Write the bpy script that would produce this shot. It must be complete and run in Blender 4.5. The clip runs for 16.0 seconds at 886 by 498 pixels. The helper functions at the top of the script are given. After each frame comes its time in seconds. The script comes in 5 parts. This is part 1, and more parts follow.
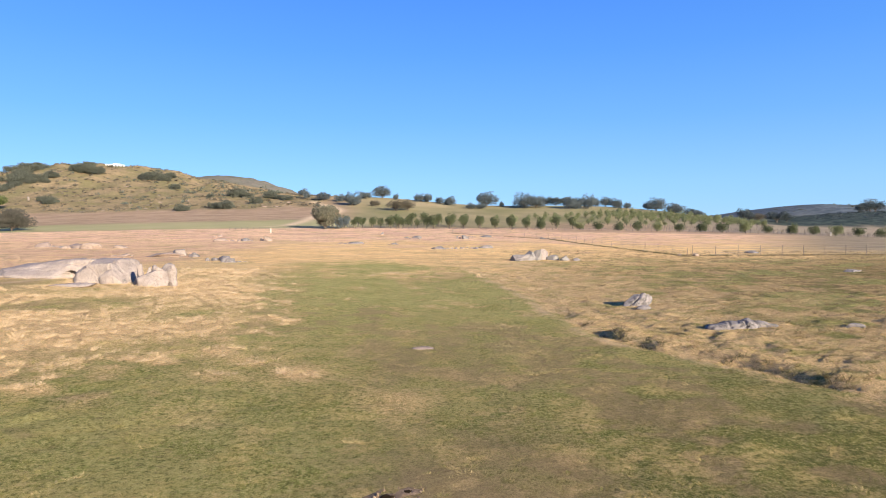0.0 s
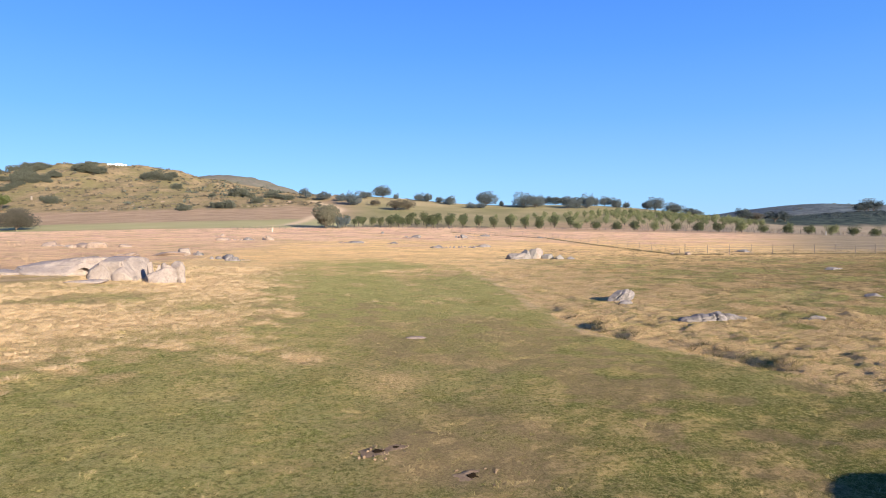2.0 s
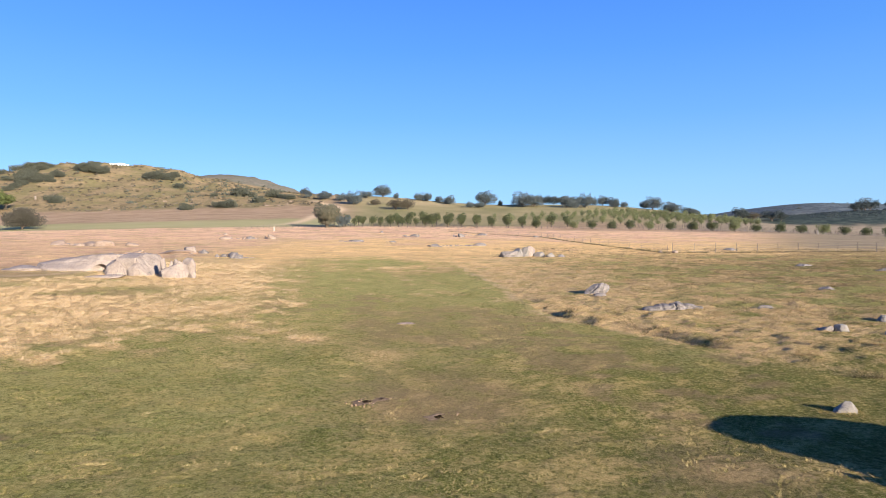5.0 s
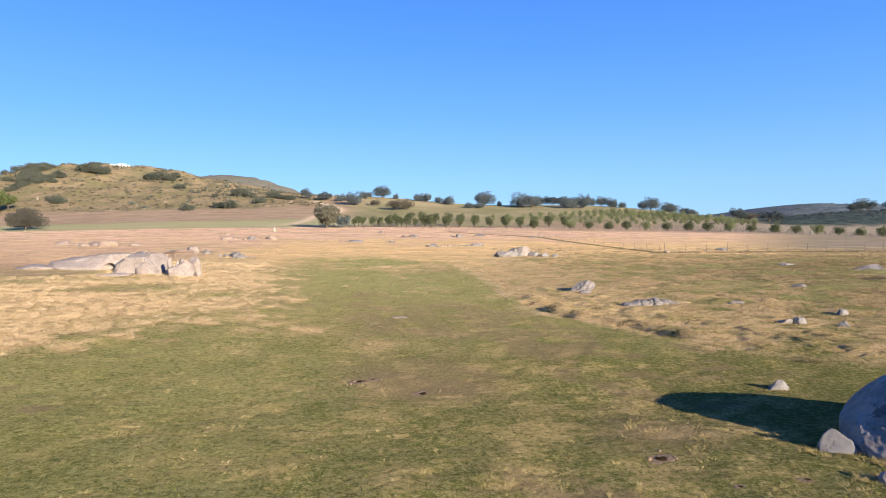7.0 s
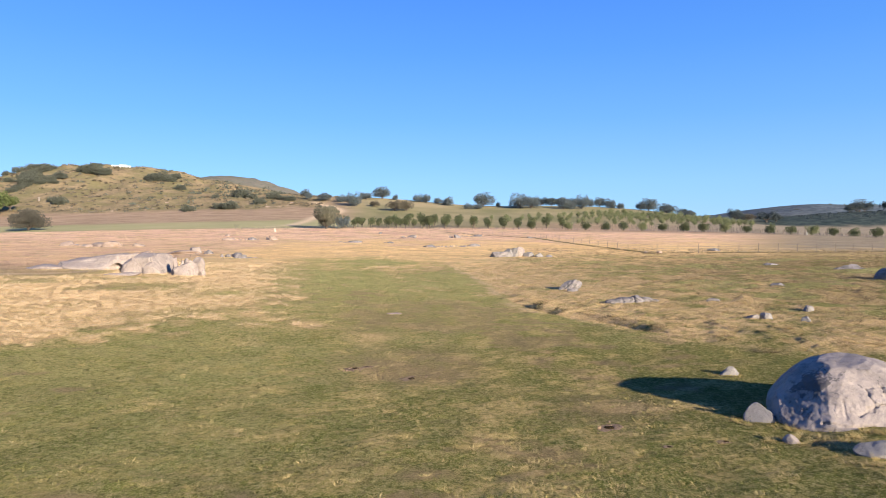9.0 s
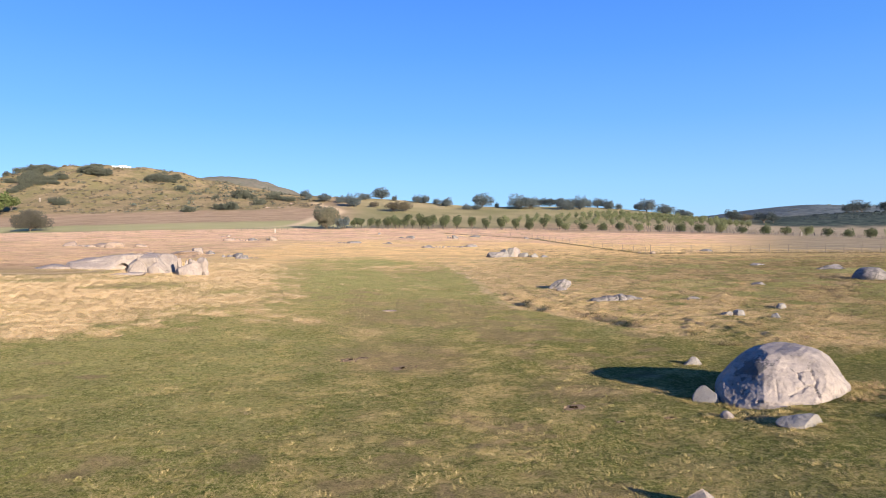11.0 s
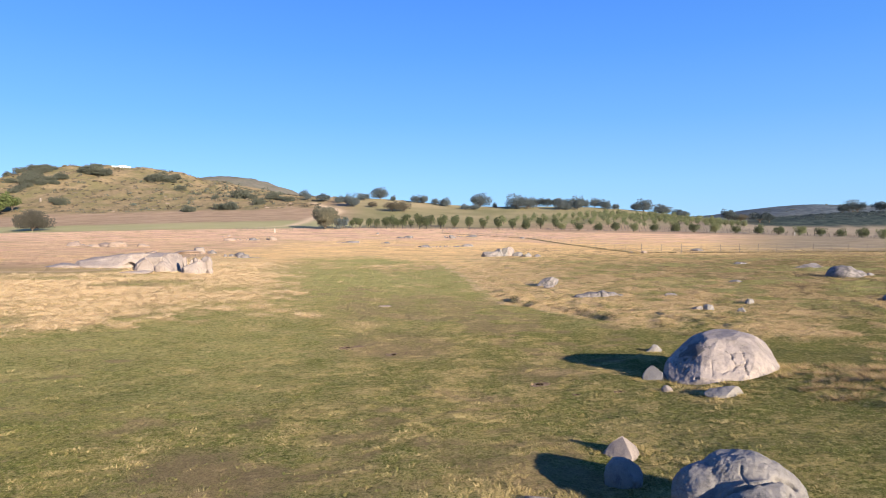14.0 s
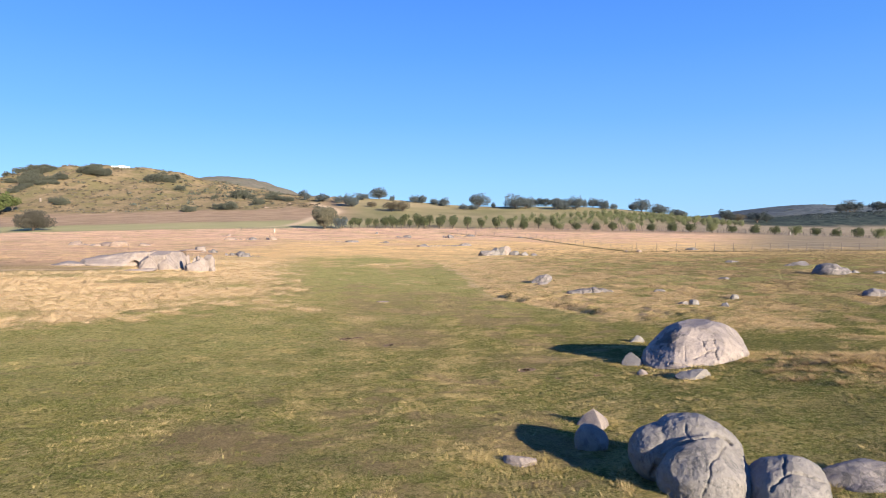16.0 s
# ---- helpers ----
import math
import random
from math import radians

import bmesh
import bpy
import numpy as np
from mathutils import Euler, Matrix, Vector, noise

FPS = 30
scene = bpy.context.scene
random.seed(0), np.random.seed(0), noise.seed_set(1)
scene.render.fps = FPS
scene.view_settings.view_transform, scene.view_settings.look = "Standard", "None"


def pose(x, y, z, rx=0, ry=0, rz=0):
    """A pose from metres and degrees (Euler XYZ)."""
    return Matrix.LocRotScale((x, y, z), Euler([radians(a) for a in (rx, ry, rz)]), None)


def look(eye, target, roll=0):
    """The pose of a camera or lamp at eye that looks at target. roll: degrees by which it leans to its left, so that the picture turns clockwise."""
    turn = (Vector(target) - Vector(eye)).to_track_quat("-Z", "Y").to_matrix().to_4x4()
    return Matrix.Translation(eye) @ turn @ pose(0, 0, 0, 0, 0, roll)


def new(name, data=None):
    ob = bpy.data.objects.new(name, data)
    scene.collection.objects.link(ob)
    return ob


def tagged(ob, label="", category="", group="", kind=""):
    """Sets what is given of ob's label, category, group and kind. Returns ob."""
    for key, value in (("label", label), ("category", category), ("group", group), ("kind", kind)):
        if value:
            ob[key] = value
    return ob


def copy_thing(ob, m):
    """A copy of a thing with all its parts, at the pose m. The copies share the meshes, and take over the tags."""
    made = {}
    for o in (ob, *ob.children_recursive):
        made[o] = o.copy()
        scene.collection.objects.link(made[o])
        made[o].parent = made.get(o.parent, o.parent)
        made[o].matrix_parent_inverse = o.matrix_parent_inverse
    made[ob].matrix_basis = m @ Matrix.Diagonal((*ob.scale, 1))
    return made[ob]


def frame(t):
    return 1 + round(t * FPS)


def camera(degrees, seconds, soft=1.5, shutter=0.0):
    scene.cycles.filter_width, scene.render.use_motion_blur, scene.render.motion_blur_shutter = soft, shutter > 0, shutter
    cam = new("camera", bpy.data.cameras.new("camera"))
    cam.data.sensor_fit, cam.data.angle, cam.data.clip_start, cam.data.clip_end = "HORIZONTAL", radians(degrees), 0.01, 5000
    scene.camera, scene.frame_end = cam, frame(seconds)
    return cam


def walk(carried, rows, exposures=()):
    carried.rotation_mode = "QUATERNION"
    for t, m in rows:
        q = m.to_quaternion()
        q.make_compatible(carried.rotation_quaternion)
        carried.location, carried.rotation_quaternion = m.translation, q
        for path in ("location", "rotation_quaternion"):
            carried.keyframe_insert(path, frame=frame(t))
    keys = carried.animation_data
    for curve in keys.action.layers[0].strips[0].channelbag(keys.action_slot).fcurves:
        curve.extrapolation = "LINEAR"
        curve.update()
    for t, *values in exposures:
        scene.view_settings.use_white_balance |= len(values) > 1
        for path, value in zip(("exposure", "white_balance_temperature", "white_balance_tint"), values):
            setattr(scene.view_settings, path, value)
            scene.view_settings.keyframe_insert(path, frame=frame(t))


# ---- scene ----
cam = camera(72.0, 16.0, soft=1.0)
PATH = [
    (0, look((-3.710, 21.605, 6.646), (-1.154, 121.509, 3.092))),
    (1, look((-3.479, 20.114, 6.667), (-0.991, 120.019, 3.074))),
    (2, look((-3.225, 18.528, 6.666), (-0.795, 118.431, 3.005))),
    (3, look((-2.954, 16.893, 6.653), (-0.572, 116.796, 2.928))),
    (4, look((-2.670, 15.248, 6.641), (-0.327, 115.150, 2.873))),
    (5, look((-2.380, 13.621, 6.635), (-0.065, 113.523, 2.854))),
    (6, look((-2.087, 12.031, 6.640), (0.209, 111.934, 2.877))),
    (7, look((-1.797, 10.492, 6.661), (0.491, 110.397, 2.937))),
    (8, look((-1.514, 9.012, 6.696), (0.776, 108.919, 3.025))),
    (9, look((-1.242, 7.596, 6.744), (1.059, 107.504, 3.128))),
    (10, look((-0.985, 6.243, 6.801), (1.337, 106.152, 3.229))),
    (11, look((-0.748, 4.954, 6.860), (1.605, 104.863, 3.312))),
    (12, look((-0.535, 3.729, 6.912), (1.860, 103.637, 3.364))),
    (13, look((-0.347, 2.568, 6.946), (2.098, 102.474, 3.377))),
    (14, look((-0.190, 1.475, 6.948), (2.316, 101.379, 3.348))),
    (15, look((-0.066, 0.458, 6.902), (2.511, 100.359, 3.284))),
    (16, look((0.023, -0.472, 6.789), (2.680, 99.428, 3.203))),
]
walk(cam, PATH, [(0, 1.5), (16, 1.5)])

# ---- daylight: clear winter afternoon, low sun behind the flyer's right shoulder ----
SUN_EL, SUN_AZ = 17.0, 142.0
world = bpy.data.worlds.new("sky")
scene.world = world
world.use_nodes = True
wt = world.node_tree
bg = wt.nodes["Background"]
sky = wt.nodes.new("ShaderNodeTexSky")
sky.sky_type = "NISHITA"
sky.sun_disc = False
sky.sun_elevation, sky.sun_rotation = radians(SUN_EL), radians(SUN_AZ)
sky.air_density, sky.dust_density, sky.ozone_density, sky.altitude = 1.0, 0.0, 4.0, 300
tint = wt.nodes.new("ShaderNodeMix")
tint.data_type, tint.blend_type = "RGBA", "MULTIPLY"
tint.inputs[0].default_value, tint.inputs[7].default_value = 1.0, (0.475, 0.705, 1.22, 1)
wt.links.new(sky.outputs[0], tint.inputs[6])
# clear air: paler toward the horizon all round, deep blue overhead
where = wt.nodes.new("ShaderNodeTexCoord")
axes = wt.nodes.new("ShaderNodeSeparateXYZ")
wt.links.new(where.outputs["Generated"], axes.inputs[0])
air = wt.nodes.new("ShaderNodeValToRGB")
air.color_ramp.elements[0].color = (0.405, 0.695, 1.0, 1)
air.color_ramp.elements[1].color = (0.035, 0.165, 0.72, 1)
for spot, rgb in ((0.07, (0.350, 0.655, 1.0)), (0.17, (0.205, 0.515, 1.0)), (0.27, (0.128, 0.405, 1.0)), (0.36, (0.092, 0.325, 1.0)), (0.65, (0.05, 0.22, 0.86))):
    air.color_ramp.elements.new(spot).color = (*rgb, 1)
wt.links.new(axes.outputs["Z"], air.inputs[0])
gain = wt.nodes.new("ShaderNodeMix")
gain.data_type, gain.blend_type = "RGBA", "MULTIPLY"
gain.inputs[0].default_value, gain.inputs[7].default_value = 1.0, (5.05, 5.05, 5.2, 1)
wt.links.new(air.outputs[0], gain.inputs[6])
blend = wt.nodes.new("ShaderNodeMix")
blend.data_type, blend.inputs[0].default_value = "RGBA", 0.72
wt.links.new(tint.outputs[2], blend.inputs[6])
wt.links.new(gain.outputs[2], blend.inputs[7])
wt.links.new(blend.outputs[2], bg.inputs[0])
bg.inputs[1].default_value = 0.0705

sun = new("sun", bpy.data.lights.new("sun", "SUN"))
sun.data.energy, sun.data.angle, sun.data.color = 5.0, radians(0.55), (0.97, 0.86, 0.72)
sx, sy = math.sin(radians(SUN_AZ)), math.cos(radians(SUN_AZ))
sun.matrix_world = look((sx * 50, sy * 50, 50 * math.tan(radians(SUN_EL))), (0, 0, 0))


# ---- node helpers ----
def material(name, rough=0.9, spec=0.2):
    m = bpy.data.materials.new(name)
    m.use_nodes = True
    b = m.node_tree.nodes["Principled BSDF"]
    b.inputs["Roughness"].default_value = rough
    b.inputs["Specular IOR Level"].default_value = spec
    return m, m.node_tree, b


def noise_node(nt, scale, detail=4, rough=0.55, stretch=None, distort=0.0):
    tc = nt.nodes.new("ShaderNodeTexCoord")
    out = tc.outputs["Object"]
    if stretch:
        mp = nt.nodes.new("ShaderNodeMapping")
        mp.inputs["Scale"].default_value = stretch
        nt.links.new(out, mp.inputs[0])
        out = mp.outputs[0]
    n = nt.nodes.new("ShaderNodeTexNoise")
    n.inputs["Scale"].default_value = scale
    n.inputs["Detail"].default_value = detail
    n.inputs["Roughness"].default_value = rough
    n.inputs["Distortion"].default_value = distort
    nt.links.new(out, n.inputs["Vector"])
    return n.outputs["Fac"]


def remap(nt, fac, a, b, lo=0.0, hi=1.0):
    r = nt.nodes.new("ShaderNodeMapRange")
    for i, v in enumerate((a, b, lo, hi)):
        r.inputs[i + 1].default_value = v
    nt.links.new(fac, r.inputs[0])
    return r.outputs[0]


def mult(nt, a, b, op="MULTIPLY"):
    n = nt.nodes.new("ShaderNodeMath")
    n.operation = op
    n.use_clamp = op == "MULTIPLY"
    for i, v in enumerate((a, b)):
        if isinstance(v, (int, float)):
            n.inputs[i].default_value = v
        else:
            nt.links.new(v, n.inputs[i])
    return n.outputs[0]


def mixed(nt, fac, a, b, kind="MIX"):
    n = nt.nodes.new("ShaderNodeMix")
    n.data_type, n.blend_type = "RGBA", kind
    for socket, v in ((n.inputs[0], fac), (n.inputs[6], a), (n.inputs[7], b)):
        if isinstance(v, (int, float)):
            socket.default_value = v
        elif isinstance(v, tuple):
            socket.default_value = (*v, 1)
        else:
            nt.links.new(v, socket)
    return n.outputs[2]


def bumped(nt, b, fac, dist, strength=1.0):
    n = nt.nodes.new("ShaderNodeBump")
    n.inputs["Strength"].default_value = strength
    n.inputs["Distance"].default_value = dist
    nt.links.new(fac, n.inputs["Height"])
    nt.links.new(n.outputs[0], b.inputs["Normal"])
    return n


def mask(nt, name):
    a = nt.nodes.new("ShaderNodeAttribute")
    a.attribute_name = name
    return a.outputs["Fac"]


# ---- materials ----
def ground_material():
    m, nt, b = material("pasture_ground", 1.0, 0.0)
    large, mid = noise_node(nt, 0.13, 4), noise_node(nt, 1.1, 7, 0.72)
    fine, grain = noise_node(nt, 17.0, 6, 0.78), noise_node(nt, 60.0, 3, 0.75)
    # short winter grass: green with thin, yellowed and soil-coloured places
    tuft = noise_node(nt, 5.5, 6, 0.75)
    patch = noise_node(nt, 0.42, 5, 0.65)
    col = mixed(nt, remap(nt, patch, 0.45, 0.56), (0.200, 0.220, 0.052), (0.338, 0.296, 0.098))
    col = mixed(nt, remap(nt, noise_node(nt, 0.27, 6, 0.68, None, 0.6), 0.51, 0.58, 0, 0.75), col, (0.340, 0.276, 0.108))
    col = mixed(nt, remap(nt, noise_node(nt, 0.75, 6, 0.72, None, 0.4), 0.48, 0.41, 0, 0.75), col, (0.158, 0.180, 0.046))
    col = mixed(nt, remap(nt, mid, 0.49, 0.60, 0, 0.8), col, (0.390, 0.328, 0.118))
    col = mixed(nt, remap(nt, large, 0.48, 0.58, 0, 0.55), col, (0.205, 0.222, 0.052))
    col = mixed(nt, remap(nt, tuft, 0.52, 0.60, 0, 0.8), col, (0.500, 0.405, 0.170))
    col = mixed(nt, remap(nt, tuft, 0.48, 0.40, 0, 0.85), col, (0.092, 0.098, 0.028))
    col = mixed(nt, mult(nt, remap(nt, fine, 0.53, 0.61), 0.75), col, (0.600, 0.500, 0.230))
    col = mixed(nt, mult(nt, remap(nt, fine, 0.47, 0.38), 0.85), col, (0.070, 0.070, 0.021))
    col = mixed(nt, remap(nt, noise_node(nt, 2.3, 8, 0.75, None, 0.5), 0.54, 0.62, 0, 0.45), col, (0.245, 0.182, 0.098))
    # greener turf on the right, with the slope's shade mixed into its colour
    col = mixed(nt, mult(nt, mask(nt, "shaded_green"), remap(nt, tuft, 0.58, 0.42, 0.25, 0.75)), col, (0.118, 0.118, 0.036))
    col = mixed(nt, mult(nt, mask(nt, "pale"), remap(nt, tuft, 0.40, 0.60, 0.25, 0.85)), col, (0.475, 0.430, 0.165))
    col = mixed(nt, mult(nt, mask(nt, "gold"), remap(nt, tuft, 0.42, 0.56, 0.3, 0.95)), col, (0.510, 0.385, 0.140))
    ragged = mult(nt, mult(nt, tuft, 0.6), mult(nt, mid, 0.6), "ADD")

    def patchy(name, soft=0.19):
        """A cover mask with a ragged, tufted edge."""
        return remap(nt, mult(nt, mult(nt, mask(nt, name), 0.56), ragged, "ADD"), 0.88 - soft, 0.88 + soft)

    soil = mixed(nt, remap(nt, mid, 0.3, 0.7), (0.285, 0.196, 0.108), (0.385, 0.270, 0.150))
    soil = mixed(nt, remap(nt, fine, 0.50, 0.38, 0, 0.75), soil, (0.205, 0.134, 0.074))
    col = mixed(nt, mult(nt, patchy("bare"), 0.72), col, soil)
    straw = mixed(nt, remap(nt, fine, 0.40, 0.58), (0.42, 0.270, 0.118), (0.88, 0.615, 0.320))
    straw = mixed(nt, remap(nt, tuft, 0.50, 0.40, 0, 0.6), straw, (0.37, 0.262, 0.115))
    straw = mixed(nt, remap(nt, mid, 0.50, 0.66, 0, 0.6), straw, (0.58, 0.430, 0.185))
    col = mixed(nt, patchy("straw"), col, straw)
    col = mixed(nt, mult(nt, mask(nt, "sedge"), remap(nt, mid, 0.62, 0.42, 0.3, 0.95)), col, (0.135, 0.104, 0.042))
    streak = noise_node(nt, 0.10, 6, 0.65, (0.45, 1.0, 1.0), 1.2)
    pink = mixed(nt, remap(nt, streak, 0.38, 0.62), (0.60, 0.365, 0.245), (0.80, 0.525, 0.300))
    pink = mixed(nt, remap(nt, mid, 0.5, 0.66, 0, 0.65), pink, (0.558, 0.385, 0.238))
    pink = mixed(nt, remap(nt, noise_node(nt, 0.22, 7, 0.75, (0.5, 1.0, 1.0)), 0.52, 0.60, 0, 0.85), pink, (0.377, 0.295, 0.131))
    pink = mixed(nt, remap(nt, noise_node(nt, 0.5, 7, 0.78, (0.6, 1.0, 1.0)), 0.48, 0.40, 0, 0.7), pink, (0.361, 0.213, 0.123))
    gilt = mixed(nt, remap(nt, noise_node(nt, 0.14, 7, 0.72, (0.6, 1.0, 1.0), 1.4), 0.40, 0.60), (0.56, 0.365, 0.160), (0.92, 0.610, 0.270))
    gilt = mixed(nt, remap(nt, noise_node(nt, 0.9, 6, 0.75, (0.6, 1.0, 1.0)), 0.50, 0.40, 0, 0.6), gilt, (0.37, 0.250, 0.105))
    col = mixed(nt, mask(nt, "gilt"), col, gilt)
    col = mixed(nt, mask(nt, "pink"), col, pink)
    big = noise_node(nt, 0.02, 6, 0.6)
    lush = mixed(nt, remap(nt, big, 0.35, 0.65), (0.205, 0.185, 0.088), (0.330, 0.262, 0.142))
    col = mixed(nt, mask(nt, "lush"), col, lush)
    sprout = mixed(nt, remap(nt, big, 0.35, 0.65), (0.300, 0.285, 0.130), (0.385, 0.335, 0.170))
    col = mixed(nt, mask(nt, "sprout"), col, sprout)
    field = mixed(nt, remap(nt, noise_node(nt, 0.12, 8, 0.75, (0.5, 1, 1)), 0.4, 0.6), (0.285, 0.195, 0.120), (0.385, 0.265, 0.165))
    col = mixed(nt, mask(nt, "field"), col, field)
    brush = mixed(nt, remap(nt, noise_node(nt, 0.09, 6, 0.7), 0.35, 0.65), (0.200, 0.152, 0.080), (0.320, 0.232, 0.126))
    brush = mixed(nt, remap(nt, noise_node(nt, 0.035, 7, 0.7), 0.46, 0.58, 0, 0.85), brush, (0.172, 0.152, 0.066))
    brush = mixed(nt, remap(nt, noise_node(nt, 0.45, 8, 0.8), 0.50, 0.60, 0, 0.6), brush, (0.115, 0.102, 0.058))
    brush = mixed(nt, remap(nt, noise_node(nt, 0.8, 6, 0.8), 0.46, 0.38, 0, 0.5), brush, (0.40, 0.285, 0.165))
    col = mixed(nt, mask(nt, "brush"), col, brush)
    # haze of the far hills, put into the ground colour as blue-grey
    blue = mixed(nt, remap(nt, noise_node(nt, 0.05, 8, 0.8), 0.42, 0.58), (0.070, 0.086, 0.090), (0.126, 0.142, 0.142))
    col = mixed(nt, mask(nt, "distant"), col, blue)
    # dark scrub, its colour deepened further to carry the hillside's shade
    scrub = mixed(nt, remap(nt, noise_node(nt, 0.12, 7, 0.75), 0.40, 0.60), (0.030, 0.042, 0.038), (0.066, 0.080, 0.068))
    rows_ = noise_node(nt, 0.35, 5, 0.7, (0.25, 1.6, 1.0))
    fallow = mixed(nt, remap(nt, rows_, 0.42, 0.58), (0.190, 0.162, 0.112), (0.290, 0.238, 0.165))
    col = mixed(nt, mask(nt, "fallow"), col, fallow)
    col = mixed(nt, mask(nt, "scrub"), col, scrub)
    track = mixed(nt, remap(nt, mid, 0.3, 0.7), (0.508, 0.361, 0.213), (0.607, 0.451, 0.279))
    col = mixed(nt, mask(nt, "track"), col, track)
    nt.links.new(col, b.inputs["Base Color"])
    hgt = mult(nt, mult(nt, fine, 0.7), mult(nt, grain, 0.15), "ADD")
    hgt = mult(nt, hgt, mult(nt, tuft, 0.5), "ADD")
    bumped(nt, b, hgt, 0.40, 1.0)
    return m


def rock_material(name, light, dark, lichen, lichen_amount, crust=None):
    m, nt, b = material(name, 0.85, 0.2)
    big, mid = noise_node(nt, 0.9, 5, 0.6), noise_node(nt, 4.5, 7, 0.7)
    grain = noise_node(nt, 60.0, 3, 0.7)
    streaks = noise_node(nt, 1.6, 6, 0.7, (1.0, 1.0, 0.35), 0.5)
    col = mixed(nt, remap(nt, big, 0.35, 0.65), dark, light)
    col = mixed(nt, remap(nt, mid, 0.52, 0.66, 0, 0.6), col, tuple(c * 0.6 for c in dark))
    col = mixed(nt, remap(nt, streaks, 0.53, 0.68, 0, 0.5), col, tuple(c * 0.7 for c in dark))
    col = mixed(nt, remap(nt, noise_node(nt, 1.7, 8, 0.78, None, 0.8), 0.60 - lichen_amount, 0.66 - lichen_amount, 0, 0.85), col, lichen)
    col = mixed(nt, remap(nt, grain, 0.5, 0.7, 0, 0.5), col, tuple(min(1, c * 1.4) for c in light))
    col = mixed(nt, remap(nt, grain, 0.45, 0.3, 0, 0.6), col, tuple(c * 0.4 for c in dark))
    # hairline fractures
    tc = nt.nodes.new("ShaderNodeTexCoord")
    if crust:
        dist = nt.nodes.new("ShaderNodeVectorMath")
        dist.operation = "DISTANCE"
        dist.inputs[1].default_value = crust
        nt.links.new(tc.outputs["Object"], dist.inputs[0])
        ragged = mult(nt, remap(nt, dist.outputs["Value"], 0.0, 0.85, 1.0, 0.0), remap(nt, noise_node(nt, 3.2, 7, 0.75), 0.35, 0.65, -0.45, 0.5), "ADD")
        col = mixed(nt, remap(nt, ragged, 0.38, 0.50, 0, 0.75), col, lichen)
    warp = nt.nodes.new("ShaderNodeTexNoise")
    warp.inputs["Scale"].default_value = 1.3
    nt.links.new(tc.outputs["Object"], warp.inputs["Vector"])
    vec = mixed(nt, 0.35, tc.outputs["Object"], warp.outputs["Color"], "ADD")
    vor = nt.nodes.new("ShaderNodeTexVoronoi")
    vor.feature = "DISTANCE_TO_EDGE"
    vor.inputs["Scale"].default_value = 0.85
    nt.links.new(vec, vor.inputs["Vector"])
    crack = mult(nt, remap(nt, vor.outputs["Distance"], 0.0, 0.010, 0.6, 0), remap(nt, big, 0.57, 0.66))
    col = mixed(nt, mult(nt, crack, 0.5), col, tuple(c * 0.25 for c in dark))
    nt.links.new(col, b.inputs["Base Color"])
    hgt = mult(nt, mult(nt, mid, 0.75), mult(nt, grain, 0.12), "ADD")
    hgt = mult(nt, hgt, mult(nt, crack, 0.5), "SUBTRACT")
    bumped(nt, b, hgt, 0.09, 1.0)
    return m


def varied_material(name, a, c, scale=3.0, rough=0.9, per="Random Per Island", leak=0.0):
    m, nt, b = material(name, rough, 0.15)
    geo = nt.nodes.new("ShaderNodeNewGeometry")
    tone = mult(nt, mult(nt, geo.outputs[per], 0.5), mult(nt, remap(nt, noise_node(nt, scale * 1.7, 4, 0.65), 0.38, 0.62), 0.5), "ADD")
    col = mixed(nt, tone, a, c)
    col = mixed(nt, remap(nt, noise_node(nt, scale, 3), 0.4, 0.7, 0, 0.5), col, tuple(v * 0.6 for v in a))
    nt.links.new(col, b.inputs["Base Color"])
    if leak:
        b.inputs["Subsurface Weight"].default_value = 0.0
        tr = nt.nodes.new("ShaderNodeBsdfTranslucent")
        nt.links.new(col, tr.inputs[0])
        mx = nt.nodes.new("ShaderNodeMixShader")
        mx.inputs[0].default_value = leak
        nt.links.new(b.outputs[0], mx.inputs[1])
        nt.links.new(tr.outputs[0], mx.inputs[2])
        nt.links.new(mx.outputs[0], nt.nodes["Material Output"].inputs[0])
    return m


def tuft_material(name, stops, leak=0.25):
    """Blades that take one colour a clump, drifting from green places to dry ones."""
    m, nt, b = material(name, 0.9, 0.1)
    drift = mult(nt, remap(nt, noise_node(nt, 0.33, 5, 0.65), 0.35, 0.65), 0.40)
    patch = mult(nt, remap(nt, noise_node(nt, 1.6, 4, 0.6), 0.35, 0.65), 0.22)
    tone = mult(nt, mult(nt, drift, patch, "ADD"), remap(nt, mask(nt, "tone"), -0.5, 2.0, -0.23, 0.92), "ADD")
    ramp = nt.nodes.new("ShaderNodeValToRGB")
    ramp.color_ramp.elements[0].color = (*stops[0][1], 1)
    ramp.color_ramp.elements[1].color = (*stops[-1][1], 1)
    for spot, rgb in stops[1:-1]:
        ramp.color_ramp.elements.new(spot).color = (*rgb, 1)
    nt.links.new(tone, ramp.inputs[0])
    nt.links.new(ramp.outputs[0], b.inputs["Base Color"])
    tr = nt.nodes.new("ShaderNodeBsdfTranslucent")
    nt.links.new(ramp.outputs[0], tr.inputs[0])
    mx = nt.nodes.new("ShaderNodeMixShader")
    mx.inputs[0].default_value = leak
    nt.links.new(b.outputs[0], mx.inputs[1])
    nt.links.new(tr.outputs[0], mx.inputs[2])
    nt.links.new(mx.outputs[0], nt.nodes["Material Output"].inputs[0])
    return m


